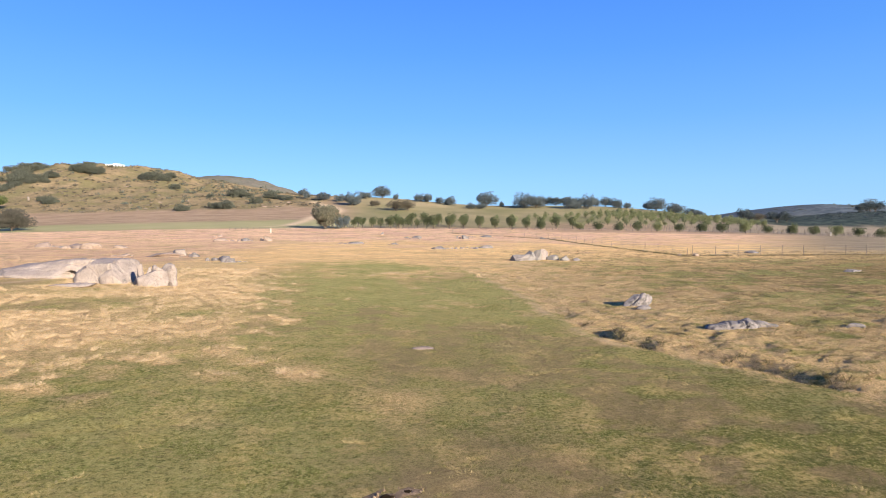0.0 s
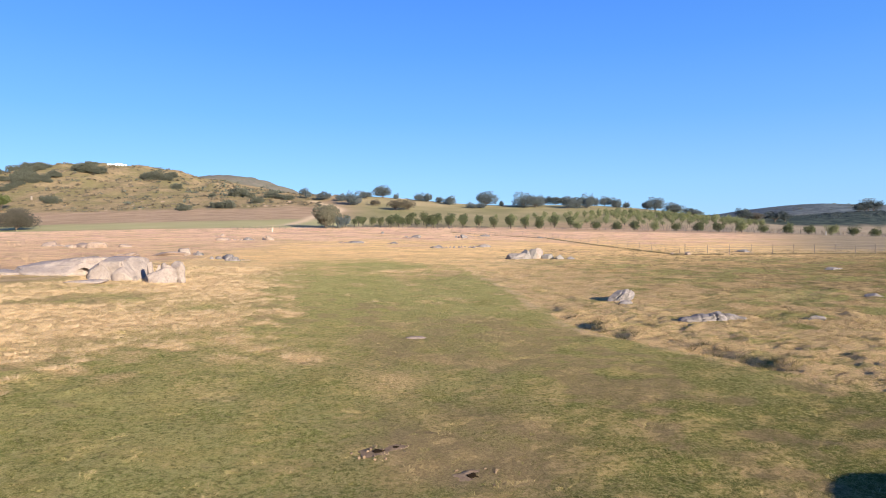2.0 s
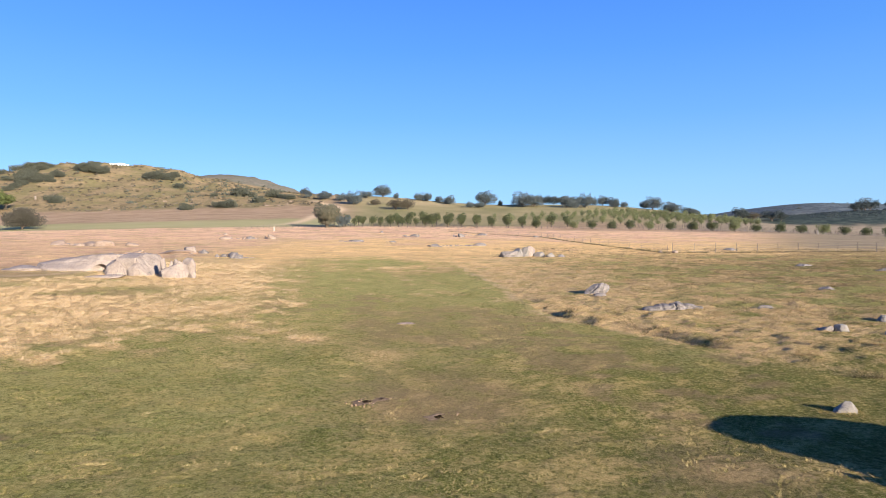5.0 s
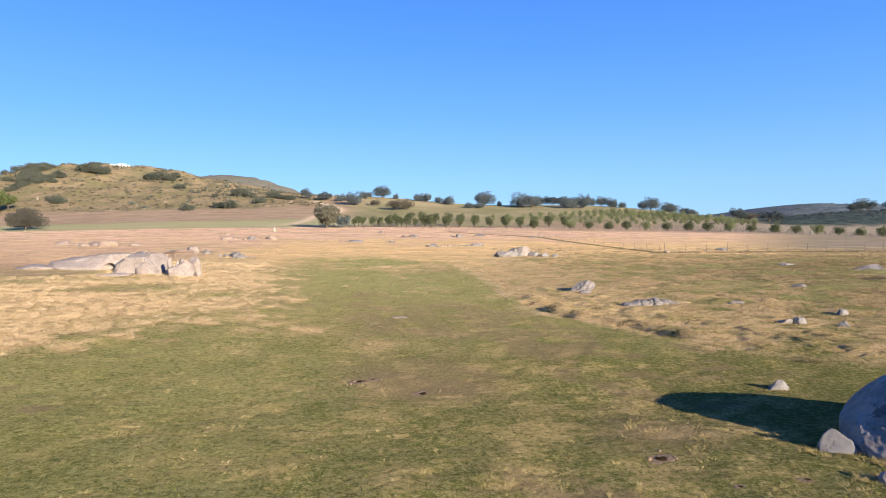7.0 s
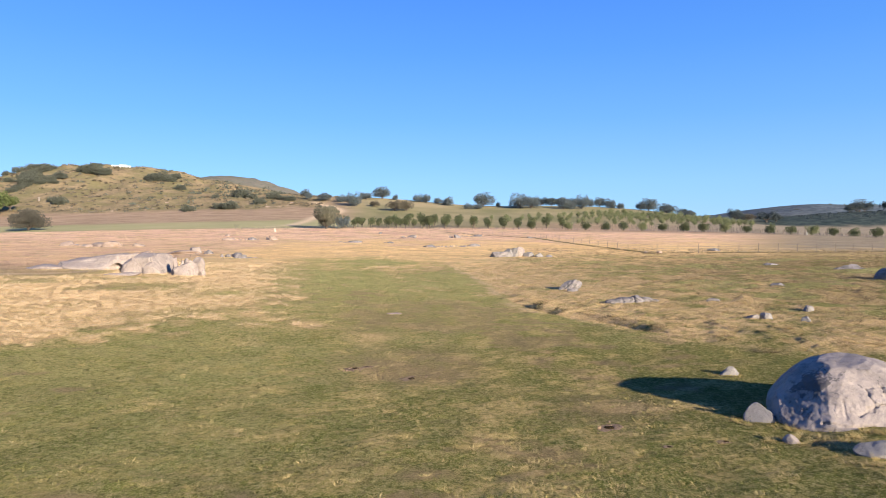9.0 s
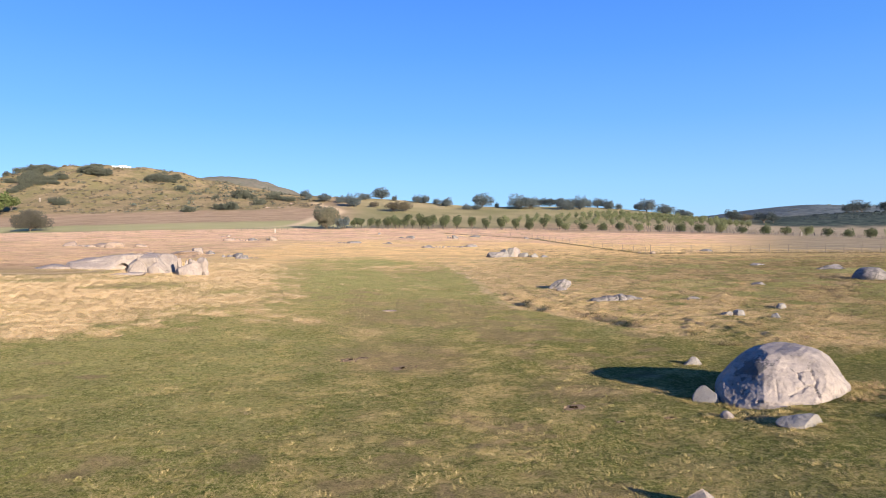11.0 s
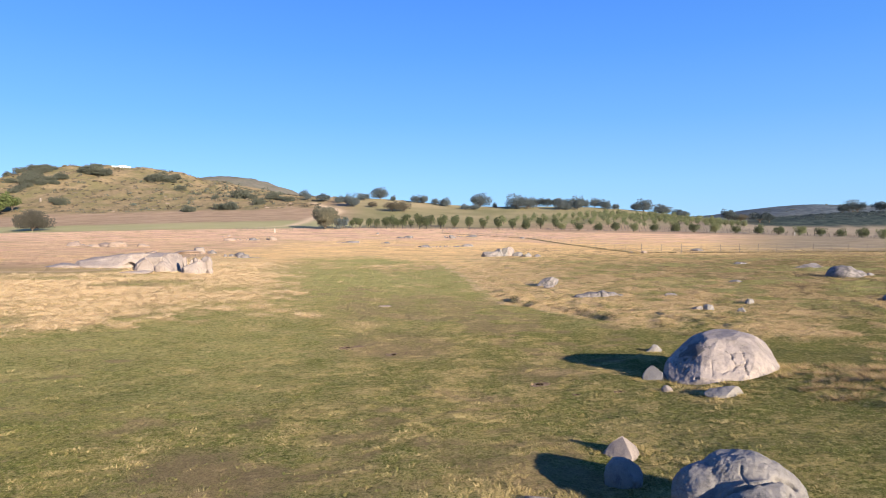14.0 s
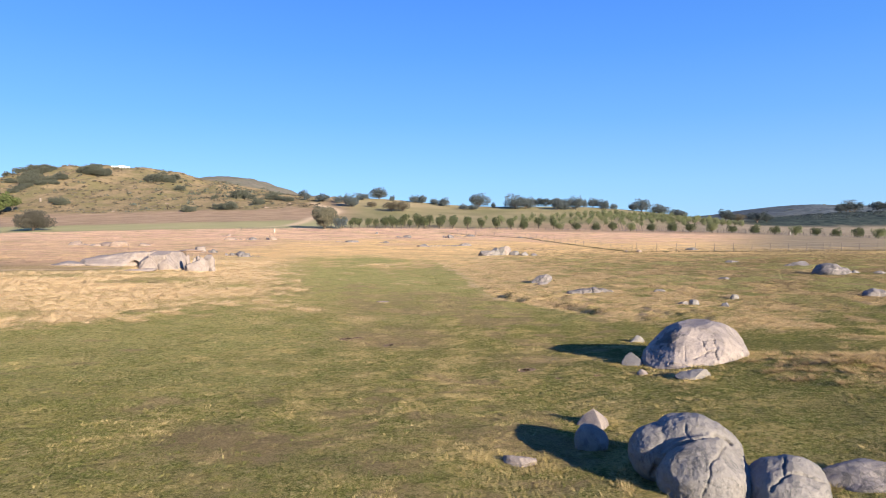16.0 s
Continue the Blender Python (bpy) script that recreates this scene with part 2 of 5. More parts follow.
def grained(name, a, c, scale, rough=0.8, stretch=None, bump=0.01, spec=0.2):
    m, nt, b = material(name, rough, spec)
    n = noise_node(nt, scale, 5, 0.6, stretch)
    info = nt.nodes.new("ShaderNodeObjectInfo")
    col = mixed(nt, remap(nt, n, 0.3, 0.7), a, c)
    col = mixed(nt, mult(nt, info.outputs["Random"], 0.35), col, tuple(v * 0.6 for v in a))
    nt.links.new(col, b.inputs["Base Color"])
    bumped(nt, b, n, bump)
    return m


GROUND = ground_material()
GRANITE = rock_material("pale_granite", (0.285, 0.235, 0.194), (0.200, 0.160, 0.132), (0.082, 0.078, 0.074), 0.02)
DOME_GRANITE = rock_material("domed_granite", (0.300, 0.250, 0.212), (0.172, 0.144, 0.124), (0.041, 0.041, 0.039), 0.0, (-0.5, -1.75, 1.1))
GREY_GRANITE = rock_material("grey_granite", (0.236, 0.212, 0.184), (0.158, 0.142, 0.123), (0.074, 0.072, 0.070), 0.05)
DARK_GRANITE = rock_material("lichened_granite", (0.246, 0.213, 0.189), (0.131, 0.115, 0.102), (0.057, 0.053, 0.049), 0.10)
TAN_GRANITE = rock_material("tan_granite", (0.29, 0.216, 0.162), (0.205, 0.152, 0.113), (0.098, 0.082, 0.070), 0.05)
STRAW = varied_material("dry_straw", (0.37, 0.258, 0.135), (0.76, 0.565, 0.345), 2.2, leak=0.2)
PLAIN = varied_material("plain_tussocks", (0.43, 0.275, 0.142), (0.74, 0.515, 0.275), 0.4, leak=0.2)
CHAPARRAL = varied_material("chaparral_leaves", (0.070, 0.072, 0.041), (0.131, 0.127, 0.078), 0.2, leak=0.2)
BUSH_LEAF = varied_material("bush_leaves", (0.120, 0.117, 0.078), (0.230, 0.212, 0.150), 0.4, leak=0.25)
HILL_LEAF = varied_material("hill_shrub_leaves", (0.084, 0.092, 0.066), (0.145, 0.148, 0.108), 0.4, leak=0.3)
RUST = varied_material("rusty_dry_grass", (0.215, 0.142, 0.060), (0.58, 0.420, 0.205), 1.8, leak=0.2)

SEDGE = varied_material("sedge_tussocks", (0.112, 0.086, 0.040), (0.37, 0.268, 0.135), 1.5, leak=0.2)
TUSSOCK = tuft_material("turf_tussocks", ((0.0, (0.074, 0.080, 0.023)), (0.4, (0.146, 0.138, 0.044)), (0.75, (0.246, 0.203, 0.077)), (1.0, (0.336, 0.267, 0.119))))
DRY = tuft_material("dry_stalks", ((0.0, (0.220, 0.176, 0.066)), (0.5, (0.370, 0.285, 0.115)), (1.0, (0.570, 0.430, 0.195))))
TURF = tuft_material("turf_blades", ((0.0, (0.061, 0.070, 0.017)), (0.32, (0.128, 0.134, 0.035)), (0.62, (0.200, 0.181, 0.054)), (0.84, (0.288, 0.236, 0.086)), (1.0, (0.368, 0.300, 0.140))))
WEED = varied_material("rank_weeds", (0.115, 0.094, 0.041), (0.213, 0.164, 0.074), 0.5, leak=0.2)
# leaf colour paled and blued to stand in for haze over the ridge
HAZED_OAK_LEAF = varied_material("hazed_oak_leaves", (0.108, 0.130, 0.128), (0.166, 0.188, 0.178), 0.4, leak=0.4)
BROWN_LEAF = varied_material("brown_oak_leaves", (0.100, 0.088, 0.060), (0.160, 0.136, 0.094), 0.4, leak=0.3)
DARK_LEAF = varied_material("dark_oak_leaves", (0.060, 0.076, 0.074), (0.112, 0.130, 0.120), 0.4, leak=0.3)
GREY_LEAF = varied_material("grey_oak_leaves", (0.066, 0.062, 0.048), (0.128, 0.116, 0.088), 0.4, leak=0.15)
GROVE_LEAF = varied_material("grove_leaves", (0.062, 0.077, 0.037), (0.138, 0.152, 0.072), 0.4, leak=0.3)
BRIGHT_LEAF = varied_material("bright_leaves", (0.070, 0.092, 0.029), (0.139, 0.156, 0.057), 0.3, leak=0.2)
BRUSH_LEAF = varied_material("brush_leaves", (0.098, 0.084, 0.056), (0.170, 0.136, 0.092), 0.2, leak=0.1)
PALE_LEAF = varied_material("pale_grove_leaves", (0.135, 0.155, 0.070), (0.255, 0.262, 0.130), 0.4, leak=0.3)
BARK = grained("bark", (0.082, 0.061, 0.045), (0.164, 0.131, 0.102), 3.0, 0.95, (1, 1, 0.2), 0.05)
POST_WOOD = grained("weathered_post_wood", (0.150, 0.118, 0.088), (0.240, 0.196, 0.155), 9.0, 0.9, (1, 1, 0.1), 0.01)
PALE_POST = grained("pale_post", (0.344, 0.303, 0.246), (0.459, 0.410, 0.344), 9.0, 0.85, (1, 1, 0.1), 0.01)
WIRE = grained("fence_wire", (0.164, 0.148, 0.139), (0.246, 0.230, 0.221), 6.0, 0.6, None, 0.001)
PLASTER = grained("white_plaster", (0.607, 0.599, 0.574), (0.672, 0.664, 0.648), 1.5, 0.8, None, 0.005)
ROOF = grained("pale_roof", (0.508, 0.492, 0.467), (0.607, 0.590, 0.566), 1.0, 0.8, None, 0.01)
PANE, nt_, b_ = material("window_glass", 0.08, 0.6)
b_.inputs["Base Color"].default_value = (0.03, 0.04, 0.05, 1)
SOIL = grained("dug_soil", (0.156, 0.107, 0.066), (0.254, 0.176, 0.107), 9.0, 1.0, None, 0.03, 0.0)
# near-black brown that paints the shade inside a burrow
HOLE = grained("burrow_shade", (0.025, 0.016, 0.008), (0.045, 0.030, 0.016), 9.0, 1.0, None, 0.02, 0.0)


# ---- lie of the land ----
def sstep(a, b, v):
    s = np.clip((v - a) / (b - a), 0, 1)
    return s * s * (3 - 2 * s)


def swell(x, y, cx, cy, sl, sr, sn, sf):
    dx, dy = x - cx, y - cy
    return np.exp(-0.5 * (dx / np.where(dx < 0, sl, sr)) ** 2 - 0.5 * (dy / np.where(dy < 0, sn, sf)) ** 2)


# the dry gully that winds down the pasture: x over y
GULLY_Y = np.array([38.0, 45.5, 49.0, 52.6, 56.8, 60.5, 70.0, 82.0, 93.6, 112.0, 132.0])
GULLY_X = np.array([16.5, 13.4, 12.0, 9.3, 7.4, 6.65, 6.35, 6.0, 4.7, 2.5, 0.8])


def gully_x(y):
    return np.interp(y, GULLY_Y, GULLY_X) + 0.35 * np.sin(y * 0.9) * sstep(60, 50, y)


def wavy(x, y, scale, seed):
    """Cheap rolling noise from a few sines, about -1 to 1."""
    r = np.random.RandomState(seed)
    out = 0
    for k in range(7):
        a, f, p = r.uniform(0, 6.283), r.uniform(0.6, 1.7) / scale, r.uniform(0, 6.283)
        out = out + np.sin((x * np.cos(a) + y * np.sin(a)) * f * 6.283 + p + 0.7 * np.sin(out))
    return out / 3.2


def height(x, y):
    x, y = np.asarray(x, float), np.asarray(y, float)
    u = np.clip(x / np.maximum(y, 40), -0.8, 0.8)
    far = np.clip(y, 60, 520) - 60
    z = 1.1e-4 * far ** 2 * (1 - 0.8 * u * u)
    side = 0.03 * np.clip(x - 9, 0, 55) + 0.031 * np.clip(-x - 5, 0, 50)
    z = z + side * (1 - sstep(85, 150, y)) * sstep(10, 45, y)
    z = z + 0.05 * np.clip(34 - y, 0, 26) + 0.065 * np.clip(x - 5, 0, 10) * sstep(35, 23, y)
    z = z + 6 * swell(x, y, -65, 530, 70, 45, 90, 120) + 2.0 * swell(x, y, 130, 540, 50, 60, 60, 100)
    z = z - 10 * swell(x, y, 300, 470, 75, 500, 120, 300)
    z = z + 1.7 * swell(x, y, -14, 530, 32, 34, 45, 80) + 1.0 * swell(x, y, 175, 530, 70, 60, 45, 80)
    z = z - 16 * sstep(560, 760, y) * sstep(-200, -80, x)
    z = z + 57 * swell(x, y, -375, 740, 135, 102, 130, 300) + 8 * swell(x, y, -458, 740, 38, 32, 60, 80)
    z = z + 16 * swell(x, y, -205, 640, 70, 90, 90, 200)
    z = z + 82 * swell(x, y, -430, 1330, 220, 154, 200, 400)
    z = z + 56 * swell(x, y, 850, 1250, 170, 900, 200, 500) + 21 * swell(x, y, 480, 620, 110, 500, 110, 200)
    z = z + 48 * swell(x, y, 60, 2300, 160, 260, 300, 600) + 60 * swell(x, y, 650, 2600, 500, 500, 300, 600)
    hill = sstep(440, 640, y) * sstep(-40, -130, x)
    z = z + sstep(850, 1000, y) * (3 * wavy(x, y, 230, 7) + 0.8 * wavy(x, y, 70, 8))
    z = z + hill * (2.2 * wavy(x, y, 60, 3) + 1.0 * wavy(x, y, 21, 4))
    near = 1 - sstep(90, 160, y)
    z = z + near * (0.05 * wavy(x, y, 9, 1) + 0.022 * wavy(x, y, 2.7, 2))
    g = x - gully_x(y)
    cut = sstep(40, 48, y) * (1 - 0.8 * sstep(60, 72, y)) * (1 - sstep(95, 130, y)) * np.clip(0.45 + 0.95 * np.sin(y * 1.1) * np.sin(y * 0.43 + 1), 0.1, 1.25)
    z = z - cut * 0.34 * np.exp(-0.5 * ((g - 0.35) / np.where(g < 0.35, 0.5, 0.26)) ** 2) + cut * 0.24 * np.exp(-0.5 * ((g - 1.5) / 0.8) ** 2)
    rank = sstep(0.6, 2.0, g) * sstep(12, 6, g) * sstep(38, 44, y) * (1 - sstep(70, 95, y)) + 1.5 * swell(x, y, 17.4, 22.9, 1.9, 5, 2.2, 2.2)
    z = z + rank * (0.10 * np.maximum(0, wavy(x, y, 3.1, 6)) ** 0.7 + 0.08 * np.maximum(0, wavy(x, y, 1.3, 61) - 0.1))
    z = z + 0.24 * swell(x, y, 17.4, 22.6, 1.9, 4.5, 1.9, 1.9) * np.maximum(0, wavy(x, y, 1.6, 65) + 0.15)
    slope = sstep(1.5, 5, g) * sstep(30, 42, y) * (1 - sstep(105, 135, y)) * sstep(0.0, 0.5, wavy(x * 0.6, y, 9, 63))
    z = z + slope * 0.12 * np.maximum(0, wavy(x * 0.7, y, 1.9, 62) - 0.05)
    shag = sstep(-8, -16, x) * sstep(34, 42, y) * (1 - sstep(80, 100, y))
    z = z + shag * 0.06 * np.maximum(0, wavy(x, y, 1.7, 64))
    return z


def masks(x, y):
    """Where each kind of ground cover and each painted haze and shade tint lies, 0 to 1."""
    w1, w2, w3 = wavy(x, y, 14, 11), wavy(x, y, 5, 12), wavy(x, y, 34, 13)
    edge = np.interp(y, [30, 35, 37, 40, 44, 49, 54, 60, 75, 90, 111], [-60, -38, -27, -22, -20, -18, -14.8, -13.8, -16.5, -20.5, -25])
    left = sstep(5.0, -4.5, x - edge + 2.4 * w2 + 1.6 * w1 + 1.5 * wavy(x, y, 2.2, 16)) * np.clip(0.85 + 0.3 * w1 - 0.25 * swell(x, y, -30, 72, 12, 10, 5, 5), 0, 1)
    g = x - gully_x(y)
    bank = np.clip(0.80 + 0.3 * w2 + 0.3 * wavy(x, y, 1.6, 69), 0.3, 1) * sstep(-2.4, 0.6, g + 0.5 * w2 + 0.8 * wavy(x, y, 1.6, 19)) * sstep(22, 8, g + 5 * w1) * sstep(36, 46, y + 3 * w1)
    east = sstep(2, 8, g) * sstep(30, 40, y + 2 * w1) * sstep(0.1, 0.9, 0.6 * w1 + 0.5 * w2 + 0.38)
    beyond = sstep(108, 150, y + 9 * w1 + 12 * w3 + 6 * w2 + 5 * wavy(x, y, 2.4, 23)) * (0.95 + 0.4 * wavy(x * 0.35, y, 11, 15))
    spots = sstep(0.55, 0.95, 0.6 * w2 + 0.6 * w1) * 0.28 * sstep(9, 5, x) * sstep(20, 28, y)
    gold = sstep(0.0, 0.6, 0.8 * wavy(x, y, 4.5, 24) + 0.5 * wavy(x, y, 1.5, 25) + 0.3 * wavy(x, y, 0.7, 26)) * swell(x, y, 4, 29, 12, 7, 14, 24)
    mound = 1.0 * swell(x, y, 17.2, 22.9, 1.9, 5, 2.3, 2.3) * sstep(-0.5, 0.4, w2 + wavy(x, y, 1.7, 55))
    for cx, cy, s in ((-6.2, 44.7, 1.6), (-13.2, 51.2, 3.0), (-10.2, 48.6, 2.0), (-6, 104, 5.0)):
        mound = np.maximum(mound, 0.85 * swell(x, y, cx, cy, s * 1.4, s * 1.4, s, s))
    straw = np.clip(np.maximum.reduce([left, bank, east, beyond, 0.5 * sstep(0.2, 1.0, 0.8 * wavy(x * 0.7, y, 8, 20) + 0.6 * wavy(x, y, 2.6, 21)) * sstep(45, 70, y), spots, 0.3 * gold, mound * (0.6 + 0.4 * w2)]), 0, 1)
    worn = sstep(-38, -56, x + 4 * w1) * sstep(52, 66, y + 3 * w2)
    bare = np.clip(np.maximum.reduce([
        worn, 0.75 * sstep(0.25, 0.8, 0.7 * w3 + 0.45 * w2 + 0.2 * wavy(x, y, 1.9, 22)),
        swell(x, y, -5.2, 16.8, 3.4, 3.0, 1.8, 1.8) * (0.55 + 0.4 * w2), swell(x, y, -2.0, 36.5, 3.2, 2.6, 2.5, 4) * (0.95 + 0.4 * w2),
        swell(x, y, -4, 52, 4, 6, 5, 9) * (0.7 + 0.3 * w2), swell(x, y, 5.2, 28.5, 1.6, 1.8, 1.2, 2.4) * 0.8]), 0, 1)
    straw = straw * (1 - 0.85 * worn)
    pink = np.maximum.reduce([sstep(165, 235, y + 14 * w1 + 18 * w3), 0.8 * worn * sstep(70, 100, y)])
    gilt = 0.8 * sstep(100, 146, y + 9 * w1 + 12 * w3 + 6 * w2 + 5 * wavy(x, y, 2.4, 23)) * (1 - 0.8 * worn)
    u = x / np.maximum(y, 40)
    turf = sstep(296, 306, y + 2 * w3)
    lush = turf
    field = np.maximum(sstep(354, 370, y + 3 * w3) * sstep(-0.10, -0.16, u) * 0.95, 0.8 * sstep(0.10, 0.22, u) * sstep(262, 275, y) * np.maximum(sstep(372, 330, y), sstep(0.40, 0.46, u) * sstep(540, 500, y)))
    brush = np.maximum(sstep(440, 462, y + 8 * w3) * sstep(-0.12, -0.2, u), sstep(560, 620, y))
    brush = np.maximum(brush, sstep(0.55, 0.62, u) * sstep(520, 550, y))
    # far land that takes the painted haze tint
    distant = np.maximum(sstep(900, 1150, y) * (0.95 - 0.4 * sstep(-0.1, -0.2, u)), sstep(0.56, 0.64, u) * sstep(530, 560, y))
    # farm track up the slope and the pale trail past the outcrop
    tx = np.interp(y, [300, 319, 350, 383, 405, 422, 440, 472, 500], [-96, -72, -70, -71, -62, -60.5, -66, -85, -96])
    track = np.exp(-0.5 * ((x - tx) / 2.6) ** 2) * sstep(302, 318, y) * sstep(500, 470, y)
    ty = np.interp(x, [-110, -60, -46, -38], [66, 72, 80, 92])
    track = np.maximum(track, 0.75 * np.exp(-0.5 * ((y - ty) / 0.9) ** 2) * sstep(-36, -44, x) * sstep(-120, -100, x))
    track = np.maximum(track, 0.6 * np.exp(-0.5 * ((g + 0.75 + 0.15 * w2) / 0.32) ** 2) * sstep(46, 52, y) * sstep(112, 88, y) * np.clip(0.7 + 0.5 * w2, 0, 1))
    # greener grass on the right, darkened in colour for the slope's shade
    shaded_green = np.clip(swell(x, y, 17, 35, 10, 24, 8, 14) + 0.5 * swell(x, y, 18, 24, 13, 24, 10, 12), 0, 1)
    sedge = np.maximum(swell(x, y, 64, 88, 32, 60, 28, 34), 0.85 * sstep(0.36, 0.58, u) * sstep(88, 115, y) * sstep(305, 240, y)) * np.clip(0.85 + 0.5 * w1, 0, 1)
    sedge = np.maximum(sedge, 0.85 * sstep(22, 38, x) * sstep(42, 56, y) * sstep(150, 120, y) * np.clip(0.7 + 0.6 * w1, 0, 1))
    sedge = np.maximum(sedge, 0.5 * sstep(2, 8, g) * sstep(0.15, 0.75, 0.7 * wavy(x * 0.7, y, 6, 17) + 0.5 * wavy(x, y, 2.4, 18)) * sstep(38, 46, y) * sstep(130, 105, y))
    pale = np.maximum(sstep(36, 60, y + 4 * w1), 0.55 * sstep(0, -10, x + 2 * w1) * sstep(19, 27, y + 2 * w2)) * (1 - straw) * np.clip(0.8 + 0.3 * w2, 0, 1)
    return {"straw": straw, "bare": bare, "pale": pale, "gold": gold * (1 - straw), "gilt": gilt * (1 - 0.8 * sstep(0.42, 0.62, u)), "pink": pink * (1 - turf) * (1 - 0.85 * sstep(0.42, 0.66, u)), "lush": lush, "scrub": sstep(0.45, 0.56, u) * sstep(482, 500, y + 4 * w3) * sstep(800, 720, y), "sprout": turf * sstep(-0.08, -0.13, u) * sstep(372, 350, y + 3 * w3), "fallow": 0.85 * np.maximum(sstep(0.42, 0.64, u) * sstep(140, 185, y + 8 * w1), sstep(0.26, 0.5, u) * sstep(276, 290, y)) * sstep(575, 520, y), "field": field, "brush": brush, "distant": distant, "track": np.clip(track, 0, 1), "shaded_green": shaded_green, "sedge": sedge}


def mesh_from(name, verts, faces, mat, smooth=False, per=None):
    me = bpy.data.meshes.new(name)
    verts, faces = np.asarray(verts, np.float32), np.asarray(faces, np.int32)
    n = faces.shape[1]
    me.vertices.add(len(verts))
    me.vertices.foreach_set("co", verts.ravel())
    me.loops.add(faces.size)
    me.loops.foreach_set("vertex_index", faces.ravel())
    me.polygons.add(len(faces))
    me.polygons.foreach_set("loop_start", np.arange(0, faces.size, n, dtype=np.int32))
    me.polygons.foreach_set("use_smooth", np.full(len(faces), smooth))
    for k, v in (per or {}).items():
        me.attributes.new(k, "FLOAT", "POINT").data.foreach_set("value", np.asarray(v, np.float32).ravel())
    me.update(calc_edges=True)
    me.materials.append(mat)
    return me


def spaced(*spans):
    """Coordinates through spans of (from, to, count), each even or, with a fourth value, ever wider."""
    out = []
    for lo, hi, n, *grow in spans:
        f = np.linspace(0, 1, n, endpoint=False)
        if grow:
            f = (grow[0] ** f - 1) / (grow[0] - 1)
        out.append(lo + (hi - lo) * f)
    return np.concatenate(out)


def build_ground():
    """Close mesh over the near pasture, ever wider toward the hills; the near turf is lumpy."""
    side = spaced((50, 650, 118, 14.0), (650, 4600, 22, 8.0))
    gx = np.concatenate([2 - side[::-1], spaced((-47.7, 51.7, 356)), 2 + side])
    gy = np.concatenate([spaced((-4600, -30, 18, 0.02), (-30, 9, 24), (9, 42, 176), (42, 72, 110), (72, 300, 128, 8.0), (300, 800, 105), (800, 4600, 34, 6.0))])
    n = len(gx)
    x, y = np.meshgrid(gx, gy)
    z = height(x, y)
    lump = np.random.RandomState(77).uniform(-1, 1, z.shape) * (1 - sstep(60, 90, y)) * sstep(5, 10, y) * sstep(60, 48, np.abs(x - 2))
    cover = masks(x.ravel(), y.ravel())
    z = z + lump * (0.02 + 0.05 * cover["straw"].reshape(z.shape))
    v = np.stack([x, y, z], -1).reshape(-1, 3)
    i = (np.arange(len(gy) - 1)[:, None] * n + np.arange(n - 1)[None, :]).ravel()
    f = np.stack([i, i + 1, i + n + 1, i + n], -1)
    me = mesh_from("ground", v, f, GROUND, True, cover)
    return tagged(new("ground", me), "rolling pasture of short green and dry straw grass up to brushy hills", "ground", kind="structure")


build_ground()


def zat(x, y):
    return float(height(x, y))


def part(name, bm, mat, parent, label=""):
    me = bpy.data.meshes.new(name)
    bm.to_mesh(me)
    bm.free()
    me.materials.append(mat)
    ob = new(name, me)
    ob.parent = parent
    return tagged(ob, label)


# ---- boulders ----
def furrow(me, seams, hollows, seed):
    """Open joints in a rock: seams of (points, depth, width) pushed in along winding lines, and hollows of (centre, radius, depth)."""
    n = len(me.vertices)
    co, no = np.empty(n * 3, np.float32), np.empty(n * 3, np.float32)
    me.vertices.foreach_get("co", co)
    me.vertices.foreach_get("normal", no)
    co, no = co.reshape(-1, 3), no.reshape(-1, 3)
    p = co + 0.022 * np.stack([wavy(co[:, 1] + co[:, 2], co[:, 0], 0.45, seed + k) for k in range(3)], -1)
    push = np.zeros(n)
    for pts, deep, wide in seams:
        near = np.full(n, 9.0)
        line = [np.array(a) + (np.array(b) - np.array(a)) * f for a, b in zip(pts, pts[1:]) for f in (0.0, 0.33, 0.67)] + [np.array(pts[-1])]
        pts = [p[np.argmin(((co - q) ** 2).sum(1))] for q in line]
        for a, b in zip(pts, pts[1:]):
            f = np.clip((p - a) @ (b - a) / max((b - a) @ (b - a), 1e-9), 0, 1)
            near = np.minimum(near, np.linalg.norm(p - a - f[:, None] * (b - a), axis=1))
        push = np.maximum(push, deep * np.exp(-(near / wide) ** 2))
    for c, wide, deep in hollows:
        push = np.maximum(push, deep * sstep(1.0, 0.55, np.linalg.norm((p - np.array(c)) / np.array(wide), axis=1)))
    me.vertices.foreach_set("co", (co - no * push[:, None]).astype(np.float32).ravel())
    me.update()


